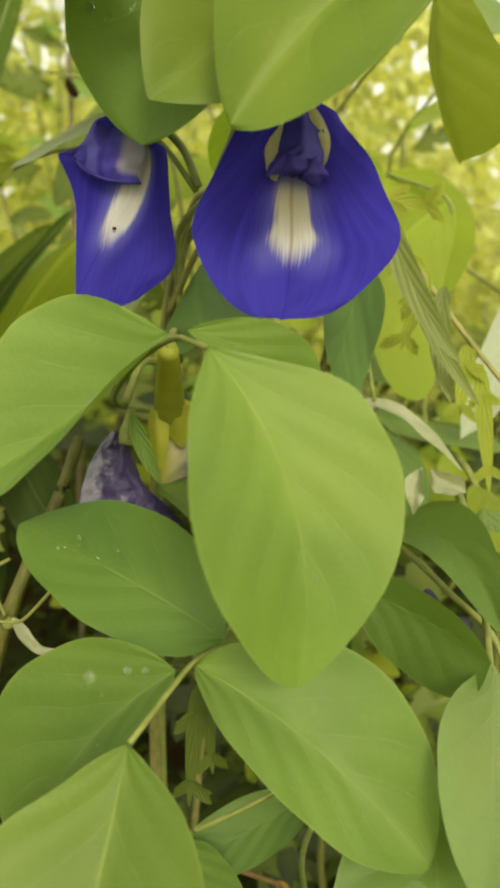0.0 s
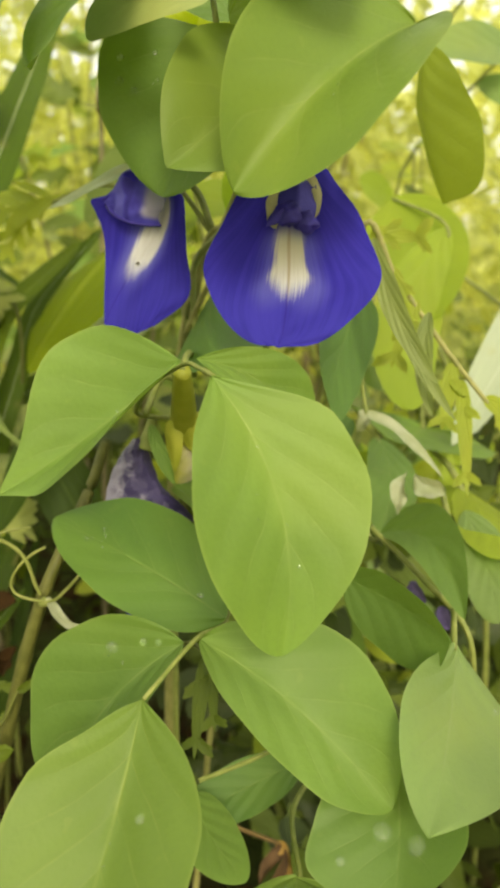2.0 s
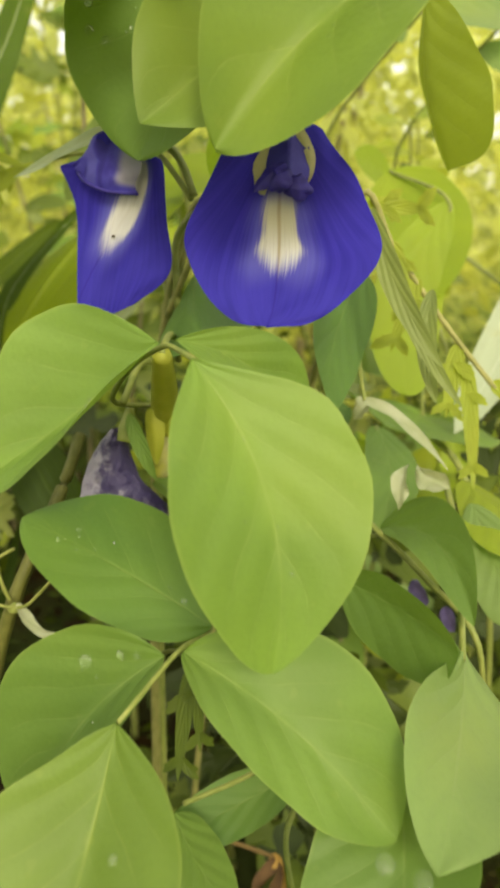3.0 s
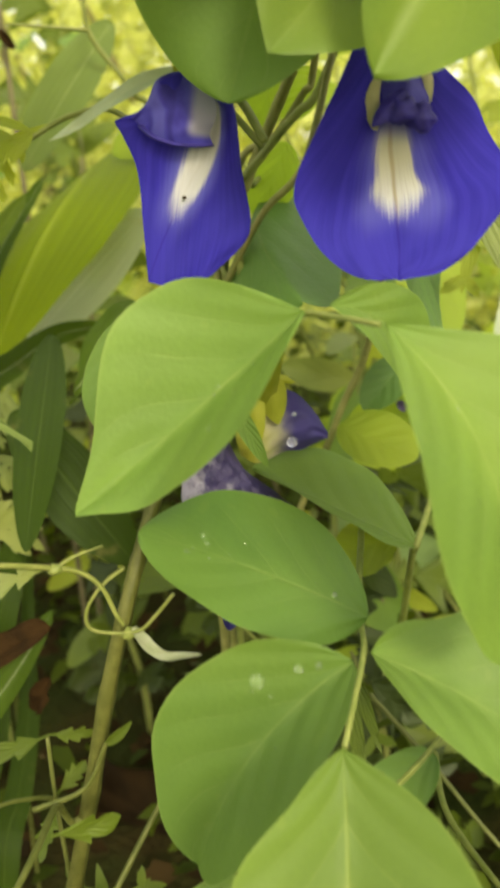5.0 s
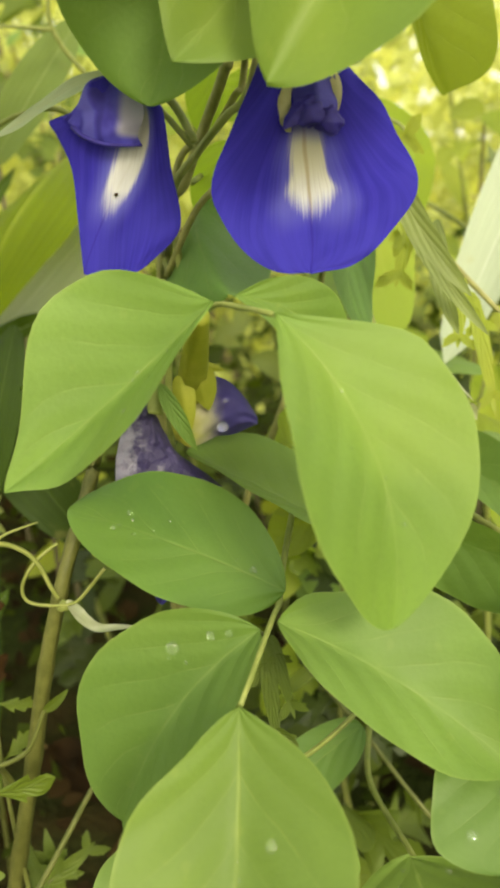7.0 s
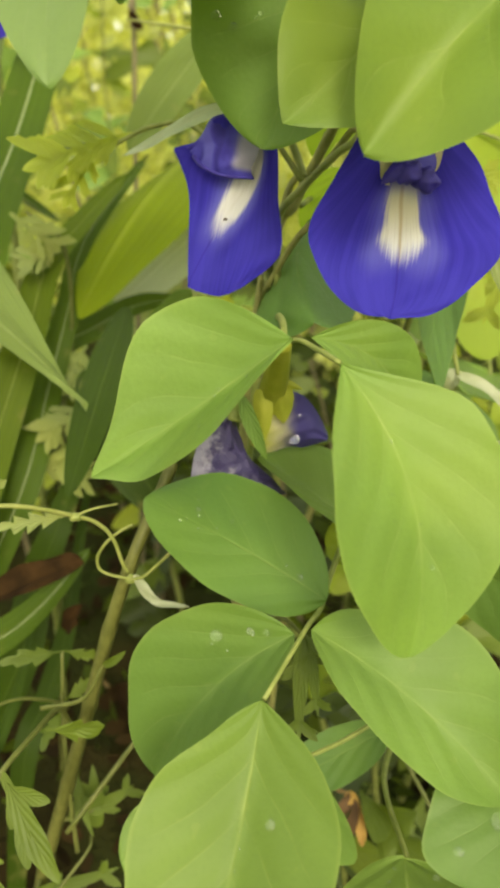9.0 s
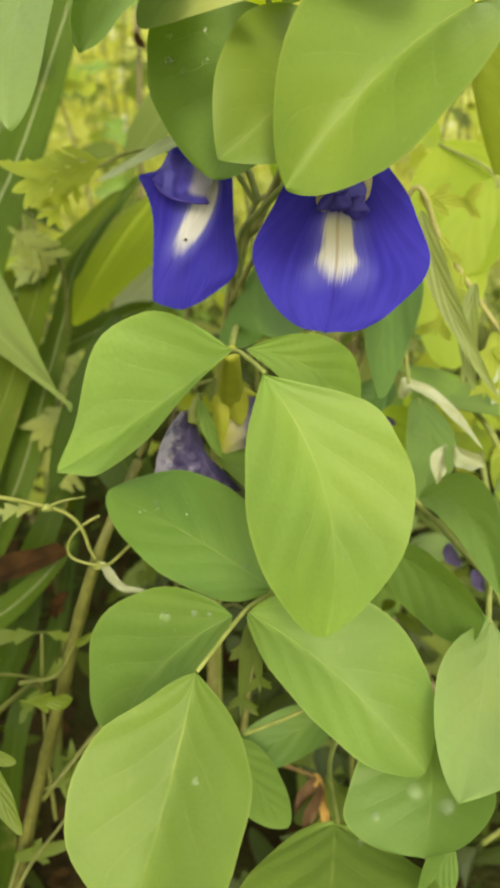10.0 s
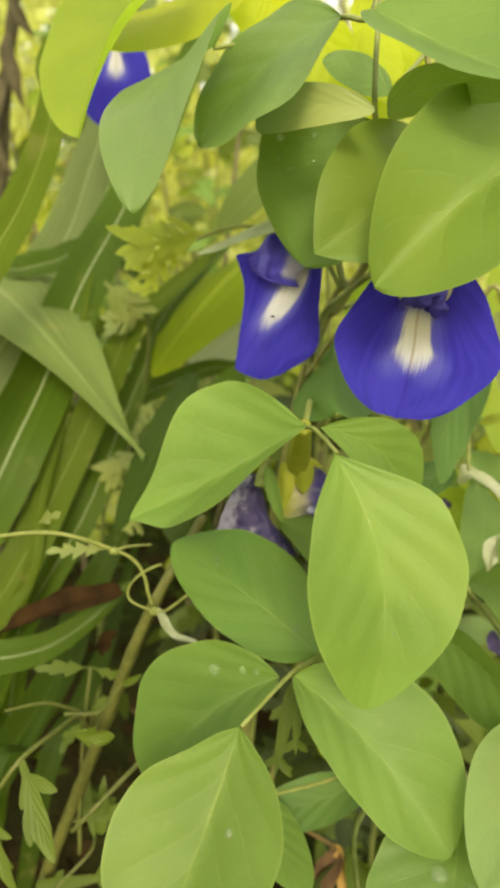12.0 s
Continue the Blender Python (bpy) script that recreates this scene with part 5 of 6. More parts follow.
stem("stem", [(-0.015, 0.345, 0.13), (-0.018, 0.342, 0.36), (-0.0300, 0.3365, 0.4700), (-0.0367, 0.3347, 0.4864), (-0.0502, 0.3320, 0.5078), (-0.0475, 0.3290, 0.5297), (-0.045, 0.328, 0.55)], 0.0012, 0.0007, TENDRIL, twig, count=40)
stem("branch", [(-0.0502, 0.3320, 0.5078), (-0.0650, 0.3300, 0.5096), (-0.0780, 0.3291, 0.5113)], 0.0008, 0.0004, TENDRIL, twig, count=14)
feather = thing("feathery_weed", "pale finely cut weed leaves between grass blades", "weed")
stem("stem", [(-0.130, 0.300, 0.13), (-0.108, 0.285, 0.34), (-0.100, 0.290, 0.39), (-0.098, 0.285, 0.43), (-0.108, 0.276, 0.4443)], 0.0010, 0.0006, HERBSTEM, feather, count=30)
for i, (b, e, w) in enumerate((((-0.1136, 0.2739, 0.4443), (-0.0977, 0.2775, 0.4303), 0.016), ((-0.0977, 0.2800, 0.4303), (-0.1125, 0.2717, 0.4257), 0.014), ((-0.0913, 0.2755, 0.3709), (-0.1075, 0.2562, 0.3635), 0.018),
                               ((-0.1101, 0.2625, 0.3533), (-0.0865, 0.2575, 0.3497), 0.018), ((-0.0943, 0.2918, 0.3917), (-0.1022, 0.2787, 0.3742), 0.016))):
    v, f, t = pinnate(b, e, 0.2, w, 4, 0.05, 90 + i)
    part("lobed_leaf", mesh("lobed_leaf", v, f, DUSTY, t), feather)

withered = thing("withered_stalk", "dark brown withered stalk with hanging dry leaves behind the grass", "stalk")
stem("stalk", [(-0.262, 0.470, 0.13), (-0.258, 0.465, 0.38), (-0.2504, 0.460, 0.4935), (-0.2470, 0.460, 0.5401), (-0.2417, 0.460, 0.5810), (-0.236, 0.462, 0.66)], 0.0042, 0.0034, WITHERED, withered, count=40, knots=0.2)
for b, e, r, w in (((-0.2440, 0.458, 0.566), (-0.2310, 0.450, 0.520), 0.2, 0.012), ((-0.2465, 0.456, 0.540), (-0.2560, 0.448, 0.494), -0.3, 0.014), ((-0.2420, 0.457, 0.588), (-0.2260, 0.452, 0.560), 0.4, 0.010), ((-0.2490, 0.456, 0.515), (-0.2390, 0.448, 0.480), 0.5, 0.010)):
    v, f, t = sheet(b, e, r, w, 0.5, 0.10, a=0.5, b=0.8, twist=0.8, rows=20, cols=8, ripple=0.08, edge=0.05, seed=int(w * 1e4))
    part("dry_leaf", mesh("dry_leaf", v, f, WITHERED, t), withered)

# ---- grasses ----
grass = thing("maize_plant", "tall grass plant with long arching striped blades", "grass")
for i, (pts, w, n, m) in enumerate((
        ([(-0.200, 0.190, 0.13), (-0.155, 0.205, 0.31), (-0.1344, 0.2233, 0.3753), (-0.1296, 0.2517, 0.4057), (-0.1271, 0.2821, 0.4394), (-0.1232, 0.3233, 0.4711), (-0.1176, 0.3674, 0.5156), (-0.1152, 0.4071, 0.5520), (-0.105, 0.45, 0.62)], 0.0290, (0.35, -0.9, 0.3), BLADE),
        ([(-0.240, 0.270, 0.13), (-0.200, 0.290, 0.34), (-0.1712, 0.3188, 0.4179), (-0.1629, 0.3549, 0.4549), (-0.1602, 0.3839, 0.4952), (-0.1564, 0.4218, 0.5432), (-0.150, 0.46, 0.62)], 0.033, (0.4, -0.9, 0.2), SILVER),
        ([(-0.220, 0.260, 0.13), (-0.195, 0.275, 0.39), (-0.1694, 0.2783, 0.4374), (-0.1594, 0.2954, 0.4429), (-0.1501, 0.3111, 0.4464), (-0.1420, 0.3364, 0.4509), (-0.12, 0.37, 0.43)], 0.020, (0.1, -0.8, 0.6), BLADE),
        ([(-0.210, 0.170, 0.13), (-0.150, 0.185, 0.34), (-0.1315, 0.1955, 0.4386), (-0.1309, 0.2101, 0.4555), (-0.1268, 0.2248, 0.4730), (-0.1262, 0.2418, 0.4922), (-0.1283, 0.2563, 0.5114), (-0.1355, 0.2728, 0.5306), (-0.11, 0.31, 0.58)], 0.0170, (0.4, -0.9, 0.2), YBLADE),
        ([(-0.200, 0.180, 0.13), (-0.160, 0.195, 0.27), (-0.1279, 0.2157, 0.3327), (-0.1182, 0.2447, 0.3692), (-0.1099, 0.2645, 0.3996), (-0.1048, 0.2841, 0.4243), (-0.0949, 0.3015, 0.4380), (-0.0816, 0.3306, 0.4546)], 0.0190, (0.2, -0.8, 0.5), YBLADE),
        ([(-0.180, 0.210, 0.13), (-0.140, 0.230, 0.28), (-0.1125, 0.2514, 0.3473), (-0.1071, 0.2786, 0.3789), (-0.1010, 0.2941, 0.4059), (-0.0967, 0.3117, 0.4295), (-0.0749, 0.3494, 0.4616)], 0.0150, (0.2, -0.8, 0.5), BLADE),
        ([(-0.200, 0.195, 0.13), (-0.150, 0.205, 0.27), (-0.1210, 0.2154, 0.3337), (-0.1218, 0.2305, 0.3647), (-0.1212, 0.2464, 0.3872), (-0.1203, 0.2604, 0.4113), (-0.121, 0.28, 0.45)], 0.0070, (0.2, -0.9, 0.3), YBLADE),
        ([(-0.190, 0.205, 0.13), (-0.150, 0.228, 0.27), (-0.1277, 0.2417, 0.3347), (-0.1221, 0.2559, 0.3599), (-0.1165, 0.2675, 0.3864), (-0.1099, 0.2759, 0.4089), (-0.103, 0.29, 0.44)], 0.0150, (0.2, -0.8, 0.5), BLADE),
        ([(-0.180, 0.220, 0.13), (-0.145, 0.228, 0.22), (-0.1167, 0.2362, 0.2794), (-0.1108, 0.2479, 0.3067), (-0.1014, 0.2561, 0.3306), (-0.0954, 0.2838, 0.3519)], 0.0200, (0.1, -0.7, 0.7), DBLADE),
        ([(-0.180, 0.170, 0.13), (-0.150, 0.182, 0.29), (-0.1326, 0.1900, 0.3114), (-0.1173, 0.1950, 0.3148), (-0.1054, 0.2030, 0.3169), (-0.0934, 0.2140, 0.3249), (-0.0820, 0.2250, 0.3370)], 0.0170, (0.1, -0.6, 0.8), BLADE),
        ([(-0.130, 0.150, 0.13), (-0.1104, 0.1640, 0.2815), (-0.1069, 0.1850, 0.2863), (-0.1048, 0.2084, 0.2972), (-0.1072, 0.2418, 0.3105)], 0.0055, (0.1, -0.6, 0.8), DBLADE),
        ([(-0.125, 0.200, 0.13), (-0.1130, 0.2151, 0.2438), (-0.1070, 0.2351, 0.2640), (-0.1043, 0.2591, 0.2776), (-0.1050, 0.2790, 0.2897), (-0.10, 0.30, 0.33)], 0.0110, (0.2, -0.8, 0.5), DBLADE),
        ([(-0.160, 0.250, 0.13), (-0.140, 0.255, 0.30), (-0.1272, 0.2679, 0.3550), (-0.1123, 0.2950, 0.3844), (-0.0938, 0.3140, 0.3944), (-0.0784, 0.3296, 0.4003), (-0.06, 0.34, 0.40)], 0.0180, (0.1, -0.8, 0.6), BLADE))):
    v, f, t = ribbon(pts, w, n, rows=40, seed=i, tip=0.4)
    part("grass_blade", mesh("grass_blade", v, f, m, t), grass)
BENT = (-0.2408, 0.3440, 0.4451, -0.0776, 0.2205, 0.3908, -1.045, 0.108, -0.051, 0.104, 0.074, -0.108, 0.265, 1.25, -0.402)
v, f, t = sheet(BENT[:3], BENT[3:6], *BENT[6:], rows=40, cols=12)
part("grass_blade", mesh("grass_blade", v, f, SMOOTH, t), grass, "pale bent blade tip")
for b, e, r, w, m in (((-0.0436, 0.2247, 0.4215), (-0.0657, 0.2327, 0.4006), 1.072, 0.045, BLADE), ((-0.0379, 0.3336, 0.4440), (-0.0952, 0.3561, 0.3930), -0.174, 0.024, WHITE),
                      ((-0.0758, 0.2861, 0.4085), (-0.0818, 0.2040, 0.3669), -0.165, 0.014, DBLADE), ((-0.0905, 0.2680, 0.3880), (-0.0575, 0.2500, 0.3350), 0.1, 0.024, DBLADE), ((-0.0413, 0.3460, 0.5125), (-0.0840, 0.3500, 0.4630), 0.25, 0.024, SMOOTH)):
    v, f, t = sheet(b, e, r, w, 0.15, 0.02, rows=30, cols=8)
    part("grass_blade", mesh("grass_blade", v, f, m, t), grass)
v, f, t = sheet((-0.0480, 0.3714, 0.4681), (-0.0953, 0.2855, 0.4043), 0.582, 0.056, -0.263, 0.094, -0.037, -0.044, 0.349, 0.769, 0.455, rows=30, cols=12)
part("grass_blade", mesh("grass_blade", v, f, LBLADE, t), grass, "broad lime-yellow blade")
grass_b = thing("maize_plant", "grass plant behind the vine, blade sheen painted pale", "grass")
for i, (pts, w, n, m) in enumerate((
        ([(0.20, 0.36, 0.13), (0.185, 0.34, 0.40), (0.155, 0.31, 0.475), (0.1111, 0.2860, 0.4344), (0.0720, 0.2585, 0.3826)], 0.050, (-0.3, -0.9, 0.3), WHITE),
        ([(0.17, 0.40, 0.13), (0.16, 0.38, 0.33), (0.14, 0.36, 0.40), (0.11, 0.34, 0.42)], 0.016, (-0.3, -0.9, 0.3), BLADE))):
    v, f, t = ribbon(pts, w, n, seed=i + 20, tip=0.45)
    part("grass_blade", mesh("grass_blade", v, f, m, t), grass_b)


# ---- undergrowth and background ----
def undergrowth():
    rng = random.Random(11)

    def place(r):
        x, y = r.uniform(-0.6, 0.7), r.uniform(0.24, 0.80)
        if x < 0.02 and y < 0.5 and r.random() < 0.75:
            x, y = r.uniform(0.02, 0.7), r.uniform(0.26, 0.80)
        return (x, y, GROUND + r.random() ** 1.3 * (0.10 + 0.16 * min(1, y))), (r.uniform(-1, 1), r.uniform(-1, 0.4), r.uniform(-0.2, 1))
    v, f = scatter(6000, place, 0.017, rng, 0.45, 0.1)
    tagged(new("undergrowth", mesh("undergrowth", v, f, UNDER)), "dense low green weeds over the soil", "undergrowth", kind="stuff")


undergrowth()


def vine_behind():
    """A second vine farther back: loose leaflets on wandering stems."""
    rng = random.Random(21)
    b = thing("climbing_vine", "leafy green vine tangled behind the flowers", "vine")
    for k in range(7):
        x0 = rng.uniform(-0.02, 0.26)
        y0 = rng.uniform(0.30, 0.44)
        pts = [(x0 + rng.uniform(-0.04, 0.04), y0, 0.13)]
        for i in range(5):
            pts.append((x0 + rng.uniform(-0.05, 0.05), y0 + rng.uniform(-0.04, 0.04), 0.22 + 0.085 * i))
        st = stem("stem", pts, 0.0016, 0.0008, STEM, b, count=30, sides=6)
        line = spline(pts, 30)
        for i in range(7):
            q = line[rng.randint(7, 30)]
            l = rng.uniform(0.03, 0.05)
            d = Vector((rng.uniform(-1, 1), rng.uniform(-0.9, 0.2), rng.uniform(-0.9, 0.3))).normalized()
            e = q + d * l
            leaflet(st, (*q, *e, rng.uniform(-0.6, 0.6), l * rng.uniform(0.5, 0.7), 0.2, rng.uniform(-0.05, 0.08), 0, 0, 0.55, 0.6, rng.uniform(-0.4, 0.4)),
                    rng.choice((VINE, YOUNG, YOUNG, PALE)), rows=14, cols=8)


vine_behind()


def tall_weed(x, y, height, seed, palette, leaves=15, size=1.0):
    """An upright weed: a leaning stem with cut leaves and a few side twigs."""
    rng = random.Random(seed)
    w = thing("tall_weed", "upright green weed with small cut leaves", "weed", "weeds behind the vine")
    lean = (rng.uniform(-0.06, 0.06), rng.uniform(-0.04, 0.04))
    pts = [(x + lean[0] * g * g + rng.uniform(-0.006, 0.006), y + lean[1] * g, 0.13 + height * g) for g in (0, 0.25, 0.5, 0.75, 1.0)]
    stem("stem", pts, 0.0022, 0.0008, rng.choice((HERBSTEM, TWIG, STEM)), w, count=24, sides=6)
    line = spline(pts, 24)
    for i in range(leaves):
        q = line[rng.randint(6, 24)]
        g = rng.uniform(0, 6.28)
        l = size * rng.uniform(0.022, 0.045)
        e = q + Vector((math.cos(g), 0.7 * math.sin(g) - 0.3, rng.uniform(-0.7, 0.5))).normalized() * l
        if rng.random() < 0.6:
            v, f, t = cut_leaf(q, e, rng.uniform(-0.6, 0.6), l * rng.uniform(0.5, 0.8), rng.choice((2, 3)), depth=0.75, seed=i)
        else:
            v, f, t = sheet(q, e, rng.uniform(-0.6, 0.6), l * rng.uniform(0.3, 0.5), 0.2, 0.05, rows=10, cols=6, seed=i)
        part("leaf", mesh("leaf", v, f, rng.choice(palette), t), w)


for i, (x, y, h) in enumerate(((-0.20, 0.50, 0.40), (-0.15, 0.62, 0.42), (-0.10, 0.48, 0.34), (-0.24, 0.66, 0.46), (-0.06, 0.56, 0.36), (-0.02, 0.42, 0.27), (0.03, 0.46, 0.28), (0.06, 0.40, 0.30),
                               (0.00, 0.36, 0.22), (0.05, 0.34, 0.20), (0.11, 0.50, 0.38), (0.17, 0.46, 0.34), (0.14, 0.62, 0.40), (0.22, 0.56, 0.40), (-0.28, 0.58, 0.42), (-0.07, 0.40, 0.22))):
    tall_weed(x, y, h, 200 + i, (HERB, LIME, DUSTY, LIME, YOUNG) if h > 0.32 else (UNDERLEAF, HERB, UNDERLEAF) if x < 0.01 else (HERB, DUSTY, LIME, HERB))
for i, (x, y, h) in enumerate(((-0.26, 0.74, 0.50), (-0.19, 0.84, 0.52), (-0.12, 0.78, 0.46), (-0.33, 0.86, 0.54), (-0.22, 1.00, 0.60), (-0.08, 0.92, 0.50))):
    tall_weed(x, y, h, 400 + i, (HERB, OLIVE, HERB, VINE), 26, 1.5)
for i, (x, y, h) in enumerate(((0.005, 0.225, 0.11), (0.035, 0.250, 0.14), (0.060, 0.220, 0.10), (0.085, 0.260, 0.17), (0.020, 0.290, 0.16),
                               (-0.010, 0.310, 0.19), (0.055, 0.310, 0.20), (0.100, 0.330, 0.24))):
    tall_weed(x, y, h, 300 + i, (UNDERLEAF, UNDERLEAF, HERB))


def shrub(x, y, height, spread, count, seed):
    rng = random.Random(seed)
    b = thing("shrub", "loose sunlit yellow-green shrub with thin stems", "shrub", "shrubs in the background")
    tips = []
    for i in range(5):
        g = rng.uniform(0, 6.28)
        top = (x + math.cos(g) * spread * rng.uniform(0.3, 1), y + math.sin(g) * spread * 0.6, GROUND + height * rng.uniform(0.7, 1.05))
        mid = (x + (top[0] - x) * 0.4, y + (top[1] - y) * 0.3, GROUND + height * 0.5)
        stem("stem", [(x + rng.uniform(-0.04, 0.04), y, 0.12), mid, top], 0.006, 0.002, TWIG, b, count=12, sides=6)
        tips.append((Vector((x, y, 0.2)), Vector(mid), Vector(top)))

    def place(r):
        a, m, t = r.choice(tips)
        g = r.random()
        p = a.lerp(m, g * 2) if g < 0.5 else m.lerp(t, g * 2 - 1)
        o = Vector((r.gauss(0, 1), r.gauss(0, 1), r.gauss(0, 1))) * spread * 0.38
        return p + o, (o.x, o.y - 0.05, o.z * 0.5 + r.uniform(-0.3, 0.2))
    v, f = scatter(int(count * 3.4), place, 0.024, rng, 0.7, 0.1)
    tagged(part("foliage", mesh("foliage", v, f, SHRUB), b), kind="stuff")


for i, (x, y, h, s, c) in enumerate(((-0.50, 1.0, 0.75, 0.30, 900), (0.05, 1.15, 0.8, 0.32, 900), (0.60, 1.0, 0.36, 0.30, 800), (-0.15, 1.7, 1.1, 0.45, 1100),
                                     (1.0, 1.7, 0.50, 0.45, 900), (-1.0, 1.6, 1.1, 0.45, 1000), (0.35, 2.3, 0.70, 0.6, 1200), (-0.6, 2.4, 1.5, 0.6, 1200))):
    shrub(x, y, h, s, c, 30 + i)


def hedge():
    rng = random.Random(77)

    def place(r):
        g = r.uniform(-1.0, 1.0)
        d = r.uniform(3.2, 5.0)
        return (math.sin(g) * d, math.cos(g) * d, GROUND + r.random() ** 1.5 * (1.15 + 0.3 * math.sin(5 * g) - (1.0 if g > 0 else 0.8) * g)), (r.uniform(-1, 1), r.uniform(-1, 1), r.uniform(-1, 0.5))
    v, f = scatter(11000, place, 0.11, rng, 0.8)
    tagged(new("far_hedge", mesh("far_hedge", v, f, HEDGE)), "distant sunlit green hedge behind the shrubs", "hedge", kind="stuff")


hedge()


# ---- dead leaf, dew ----
dead = thing("dead_leaf", "curled dark brown dead leaf caught among the grass", "leaf")
v, f, t = sheet((-0.0814, 0.2125, 0.3390), (-0.1250, 0.2010, 0.3200), 0.6, 0.0130, 0.5, 0.06, a=0.5, b=0.9, rows=24, cols=10, ripple=0.08, edge=0.06)
part("blade", mesh("blade", v, f, DRY, t), dead)


dry = thing("dead_leaf", "curled orange-brown dry leaf on a thin twig over the soil", "leaf")
stem("stalk", [(-0.060, 0.235, 0.135), (-0.030, 0.210, 0.240), (-0.0120, 0.2000, 0.2630), (-0.0047, 0.2000, 0.2594), (0.0036, 0.2000, 0.2559), (0.0099, 0.2000, 0.2533)], 0.0009, 0.0007, STRAW, dry, count=40)
v, f, t = ribbon([(0.0081, 0.2010, 0.2522), (0.0109, 0.1990, 0.2527), (0.0125, 0.1960, 0.2510), (0.0138, 0.1920, 0.2458), (0.0134, 0.1880, 0.2417)], 0.0056, (-0.5, -0.8, 0.3), rows=26, cols=8, fold=0.6, tip=0.3, wave=0.12, seed=4)
part("curled_edge", mesh("curled_edge", v, f, TAN, t), dry, "orange-tan curled edge")
v, f, t = sheet((0.0110, 0.2000, 0.2528), (0.0050, 0.1890, 0.2401), 0.3, 0.0105, 0.5, 0.08, a=0.5, b=0.5, rows=20, cols=8, ripple=0.08, edge=0.06, seed=5)
part("blade", mesh("blade", v, f, RUSSET, t), dry)


fallen = thing("dead_leaf", "broad dark brown dead leaf lying on the soil", "leaf")
v, f, t = sheet((-0.1200, 0.3860, 0.138), (-0.0400, 0.3150, 0.139), 0.35, 0.055, 0.12, 0.05, a=0.6, b=0.7, rows=30, cols=14, ripple=0.05, edge=0.05, seed=9)
v[:, 2] = np.maximum(v[:, 2], [ground_height(x, y) + 0.002 for x, y, _ in v])
part("blade", mesh("blade", v, f, FALLEN, t), fallen)
stem("stalk", [(-0.1200, 0.3860, 0.142), (-0.130, 0.394, 0.145), (-0.140, 0.400, 0.143)], 0.0014, 0.0010, STRAW, fallen, count=10)
red = thing("dead_leaf", "small curled reddish-brown dead leaf among the grass", "leaf")
v, f, t = sheet((-0.0868, 0.2243, 0.3140), (-0.0925, 0.2235, 0.3030), 0.3, 0.0085, 0.7, 0.1, a=0.5, b=0.5, rows=16, cols=8, ripple=0.1, edge=0.08, seed=6)
part("blade", mesh("blade", v, f, DRY, t), red)
curl = thing("dead_leaf", "dark curled withered leaf hanging in the shrub", "leaf")
v, f, t = sheet((-0.0945, 0.4341, 0.5274), (-0.0890, 0.4357, 0.5189), 0.3, 0.0065, 0.7, 0.12, a=0.5, b=0.5, rows=16, cols=8, ripple=0.1, edge=0.08, seed=8)
part("blade", mesh("blade", v, f, DRY, t), curl)
stem("stalk", [(-0.0945, 0.4341, 0.5274), (-0.093, 0.439, 0.535), (-0.098, 0.446, 0.44), (-0.110, 0.450, 0.13)], 0.0010, 0.0016, TWIG, curl, count=24)
small_bud = thing("flower_bud", "small closed blue bud half hidden under a leaflet", "flower")
v, f, t = sheet((-0.0300, 0.1690, 0.3660), (-0.0331, 0.1640, 0.3595), 0.2, 0.0050, 0.6, 0.05, a=0.5, b=0.5, rows=14, cols=8, ripple=0.04)
part("bud_petal", mesh("bud_petal", v, f, KEEL, t), small_bud)
for b, e, w in (((0.0303, 0.2375, 0.3837), (0.0343, 0.2375, 0.3812), 0.003), ((0.0489, 0.1999, 0.3544), (0.0529, 0.1959, 0.3484), 0.0045), ((0.0578, 0.1946, 0.3488), (0.0598, 0.1906, 0.3428), 0.004)):
    scrap = thing("fallen_petal", "crumpled blue petal caught between the leaves", "petal", "blue petals among the leaves")
    v, f, t = sheet(b, e, 0.5, w * 1.2, 0.4, 0.1, a=0.5, b=0.6, rows=18, cols=10, ripple=0.07, edge=0.06, seed=int(w * 1e4))
    part("petal", mesh("petal", v, f, WILTED, t), scrap)
for b, e, w in (((0.0440, 0.1900, 0.3930), (0.0413, 0.1870, 0.3812), 0.0072), ((0.0462, 0.1900, 0.3928), (0.0545, 0.1870, 0.3870), 0.0100), ((0.0373, 0.2127, 0.4049), (0.0315, 0.2117, 0.3994), 0.008)):
    scrap = thing("pale_leaf", "small pale shrivelled leaf among the green leaves", "leaf", "pale shrivelled leaves")
    v, f, t = sheet(b, e, 0.4, w, 0.85, 0.16, a=0.9, b=1.1, twist=1.3, rows=22, cols=10, ripple=0.09, edge=0.09, seed=int(w * 1e4))
    part("blade", mesh("blade", v, f, SCRAP, t), scrap)


def drop(values, s, u, radius):
    bead(*on_sheet(values, s, u), radius)


def bead(p, n, radius):
    bm = bmesh.new()
    bmesh.ops.create_icosphere(bm, subdivisions=3, radius=radius)
    bmesh.ops.scale(bm, vec=(1, 1, 0.50), verts=bm.verts)
    me = bpy.data.meshes.new("water_drop")
    bm.to_mesh(me)
    bm.free()
    me.materials.append(DEW)
    me.polygons.foreach_set("use_smooth", [True] * len(me.polygons))
    ob = new("water_drop", me)
    if n.y > 0:
        n = -n
    ob.visible_shadow = False
    ob.matrix_world = Matrix.Translation(p + n * radius * 0.16) @ n.to_track_quat("Z", "Y").to_matrix().to_4x4()
    tagged(ob, "small clear water drop lying on a leaf", "water drop", "water drops on the leaves")


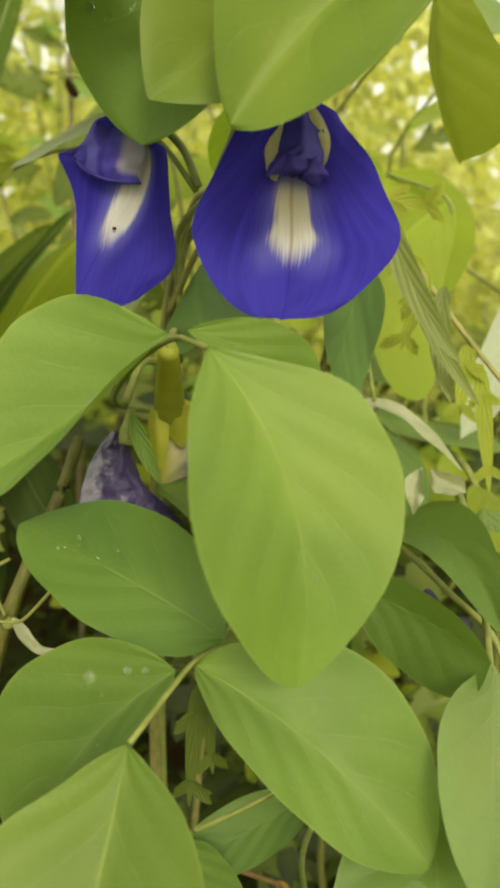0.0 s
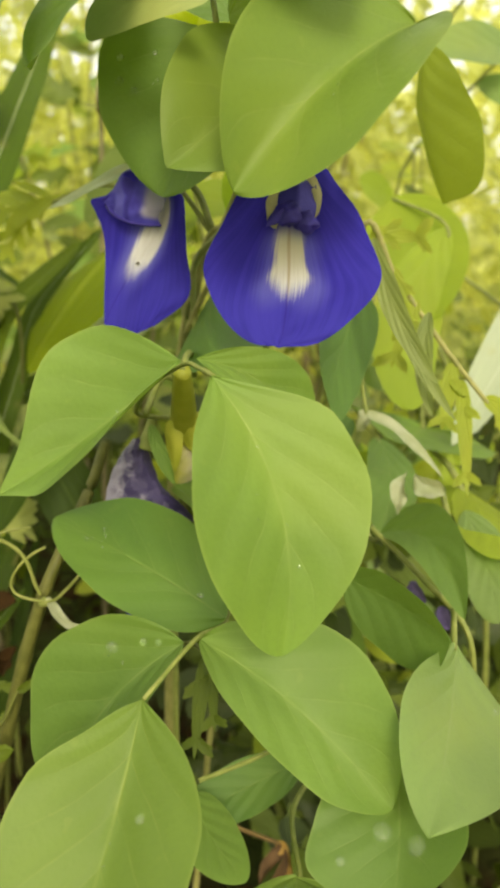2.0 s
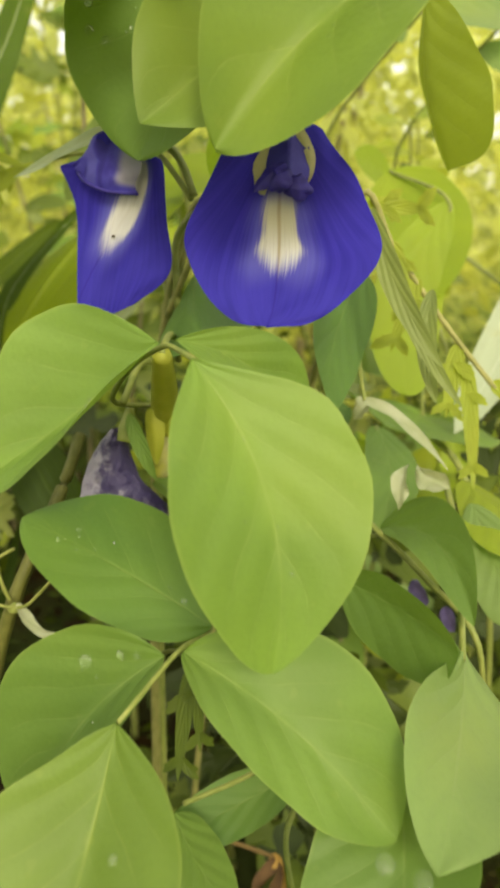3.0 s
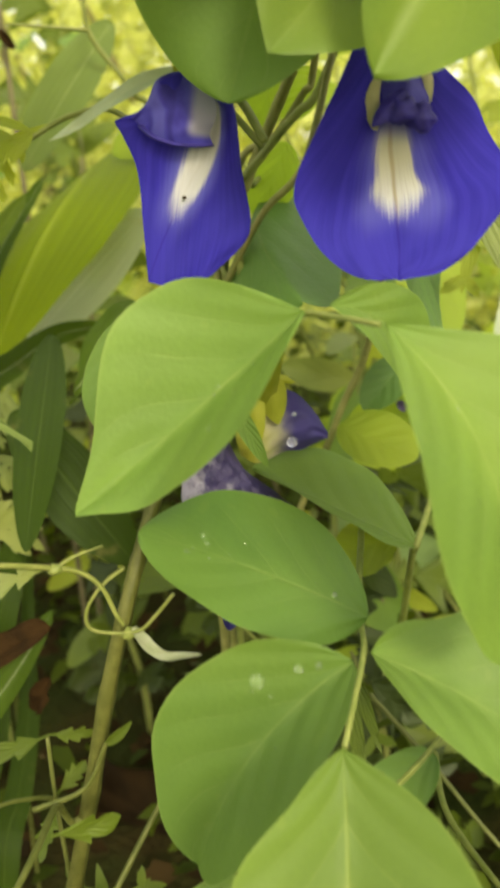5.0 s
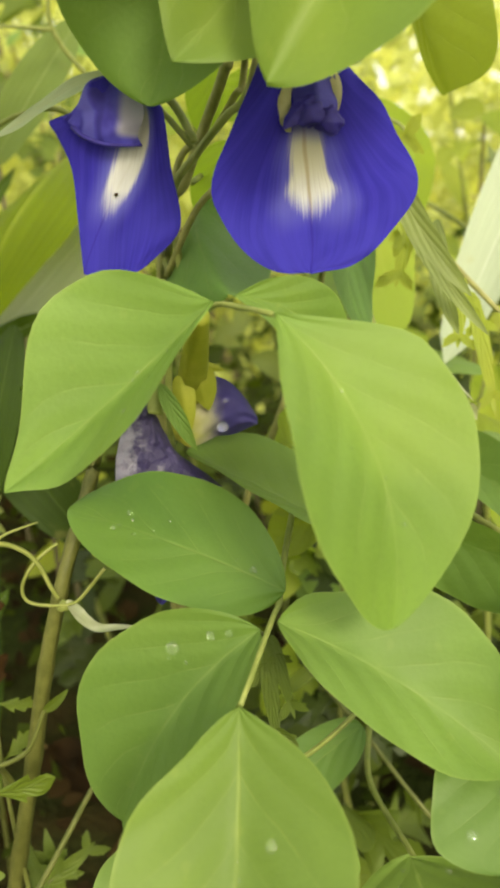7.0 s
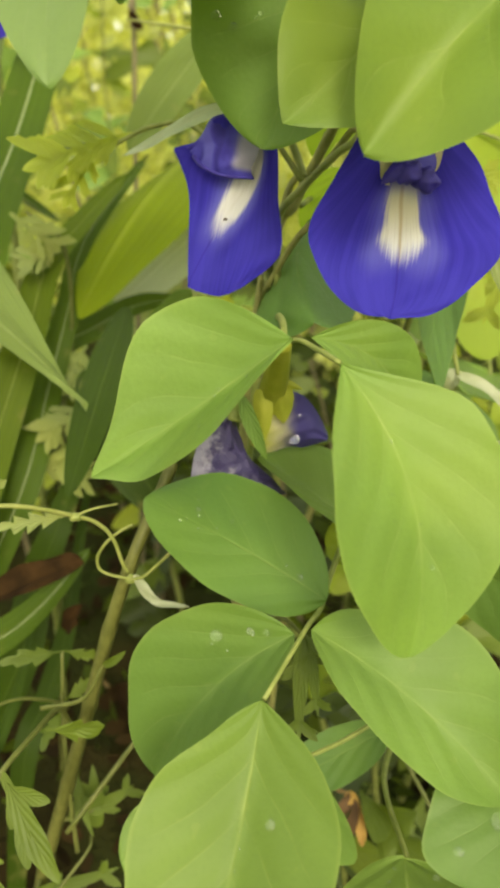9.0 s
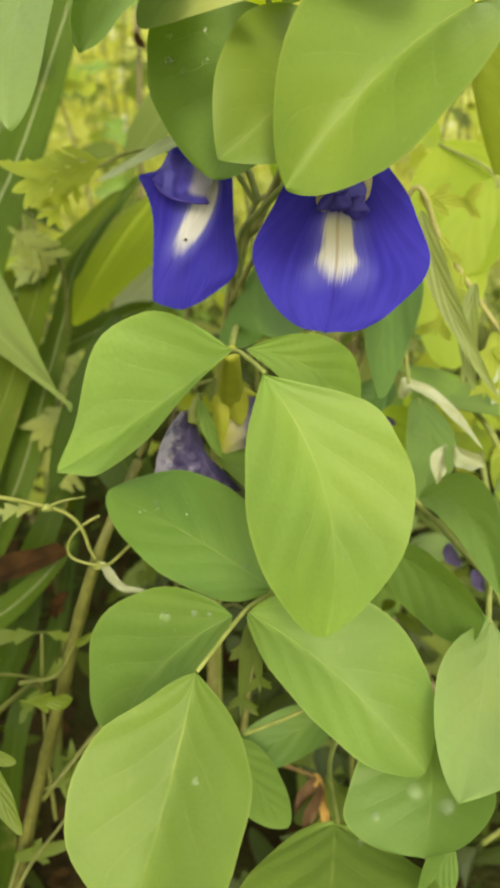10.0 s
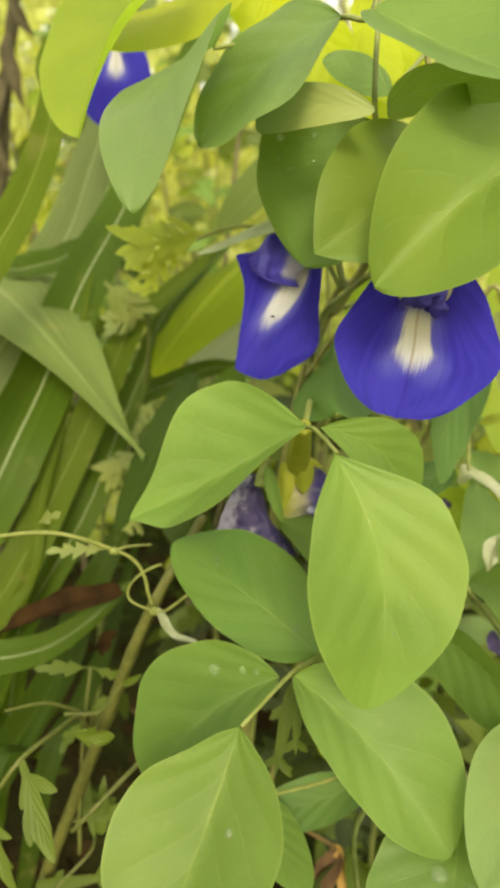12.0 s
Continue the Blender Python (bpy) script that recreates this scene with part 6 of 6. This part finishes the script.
for leaf, s, u, r in ((LEAF_LL, 0.25, 0.49, 0.0015), (LEAF_LL, 0.13, 0.37, 0.0009), (LEAF_LL, 0.08, 0.27, 0.0008), (LEAF_LT, 0.42, -0.31, 0.0011), (LEAF_LT, 0.18, 0.90, 0.0007),
                      (LEAF_R2, 0.58, 0.19, 0.0021), (LEAF_R2, 0.67, -0.25, 0.0022), (LEAF_R2, 0.77, 0.59, 0.0011), (LEAF_T3, 0.31, 0.79, 0.0009), (LEAF_T3, 0.46, 0.77, 0.0010),
                      (LEAF_T3, 0.47, 0.59, 0.0009), (LEAF_T3, 0.22, 0.49, 0.0006), (LEAF_D, 0.74, 0.23, 0.0007), (LEAF_D, 0.79, -0.15, 0.0006), (LEAF_D, 0.72, 0.12, 0.0005),
                      (LEAF_D, 0.16, 0.11, 0.0009), (LEAF_D, 0.25, 0.13, 0.0004), (LEAF_L, 0.37, 0.03, 0.0005), (LEAF_L, 0.45, -0.47, 0.0005), (LEAF_L, 0.23, -0.05, 0.0004),
                      (MAIN, 0.27, -0.01, 0.0004), (MAIN, 0.71, -0.13, 0.0005), (LEAF_R3, 0.15, 0.31, 0.0008), (LEAF_R3, 0.11, -0.45, 0.0007), (LEAF_R3, 0.07, 0.25, 0.0007),
                      (LEAF_R1, 0.25, -0.73, 0.0009), (LEAF_R1, 0.40, -0.73, 0.0010)):
    drop(leaf, s, u, r)
for place, radius in (((-0.0132, 0.1783, 0.3968), 0.0012), ((-0.0120, 0.1790, 0.4030), 0.0005), ((-0.0060, 0.1800, 0.3975), 0.0004)):
    bead(Vector(place), Vector((0, -0.95, 0.3)), radius)
drops = random.Random(8)
for leaf, s0, u0, count in ((LEAF_D, 0.72, 0.0, 7), (LEAF_L, 0.35, -0.1, 4), (LEAF_LT, 0.5, 0.05, 5), (MAIN, 0.4, 0.1, 3), (LEAF_T3, 0.4, 0.4, 3), (LEAF_LL, 0.3, 0.2, 3), (LEAF_T1, 0.5, -0.2, 3)):
    for k in range(count):
        drop(leaf, min(0.9, max(0.1, s0 + drops.gauss(0, 0.08))), max(-0.85, min(0.85, u0 + drops.gauss(0, 0.22))), drops.uniform(0.00018, 0.0004))
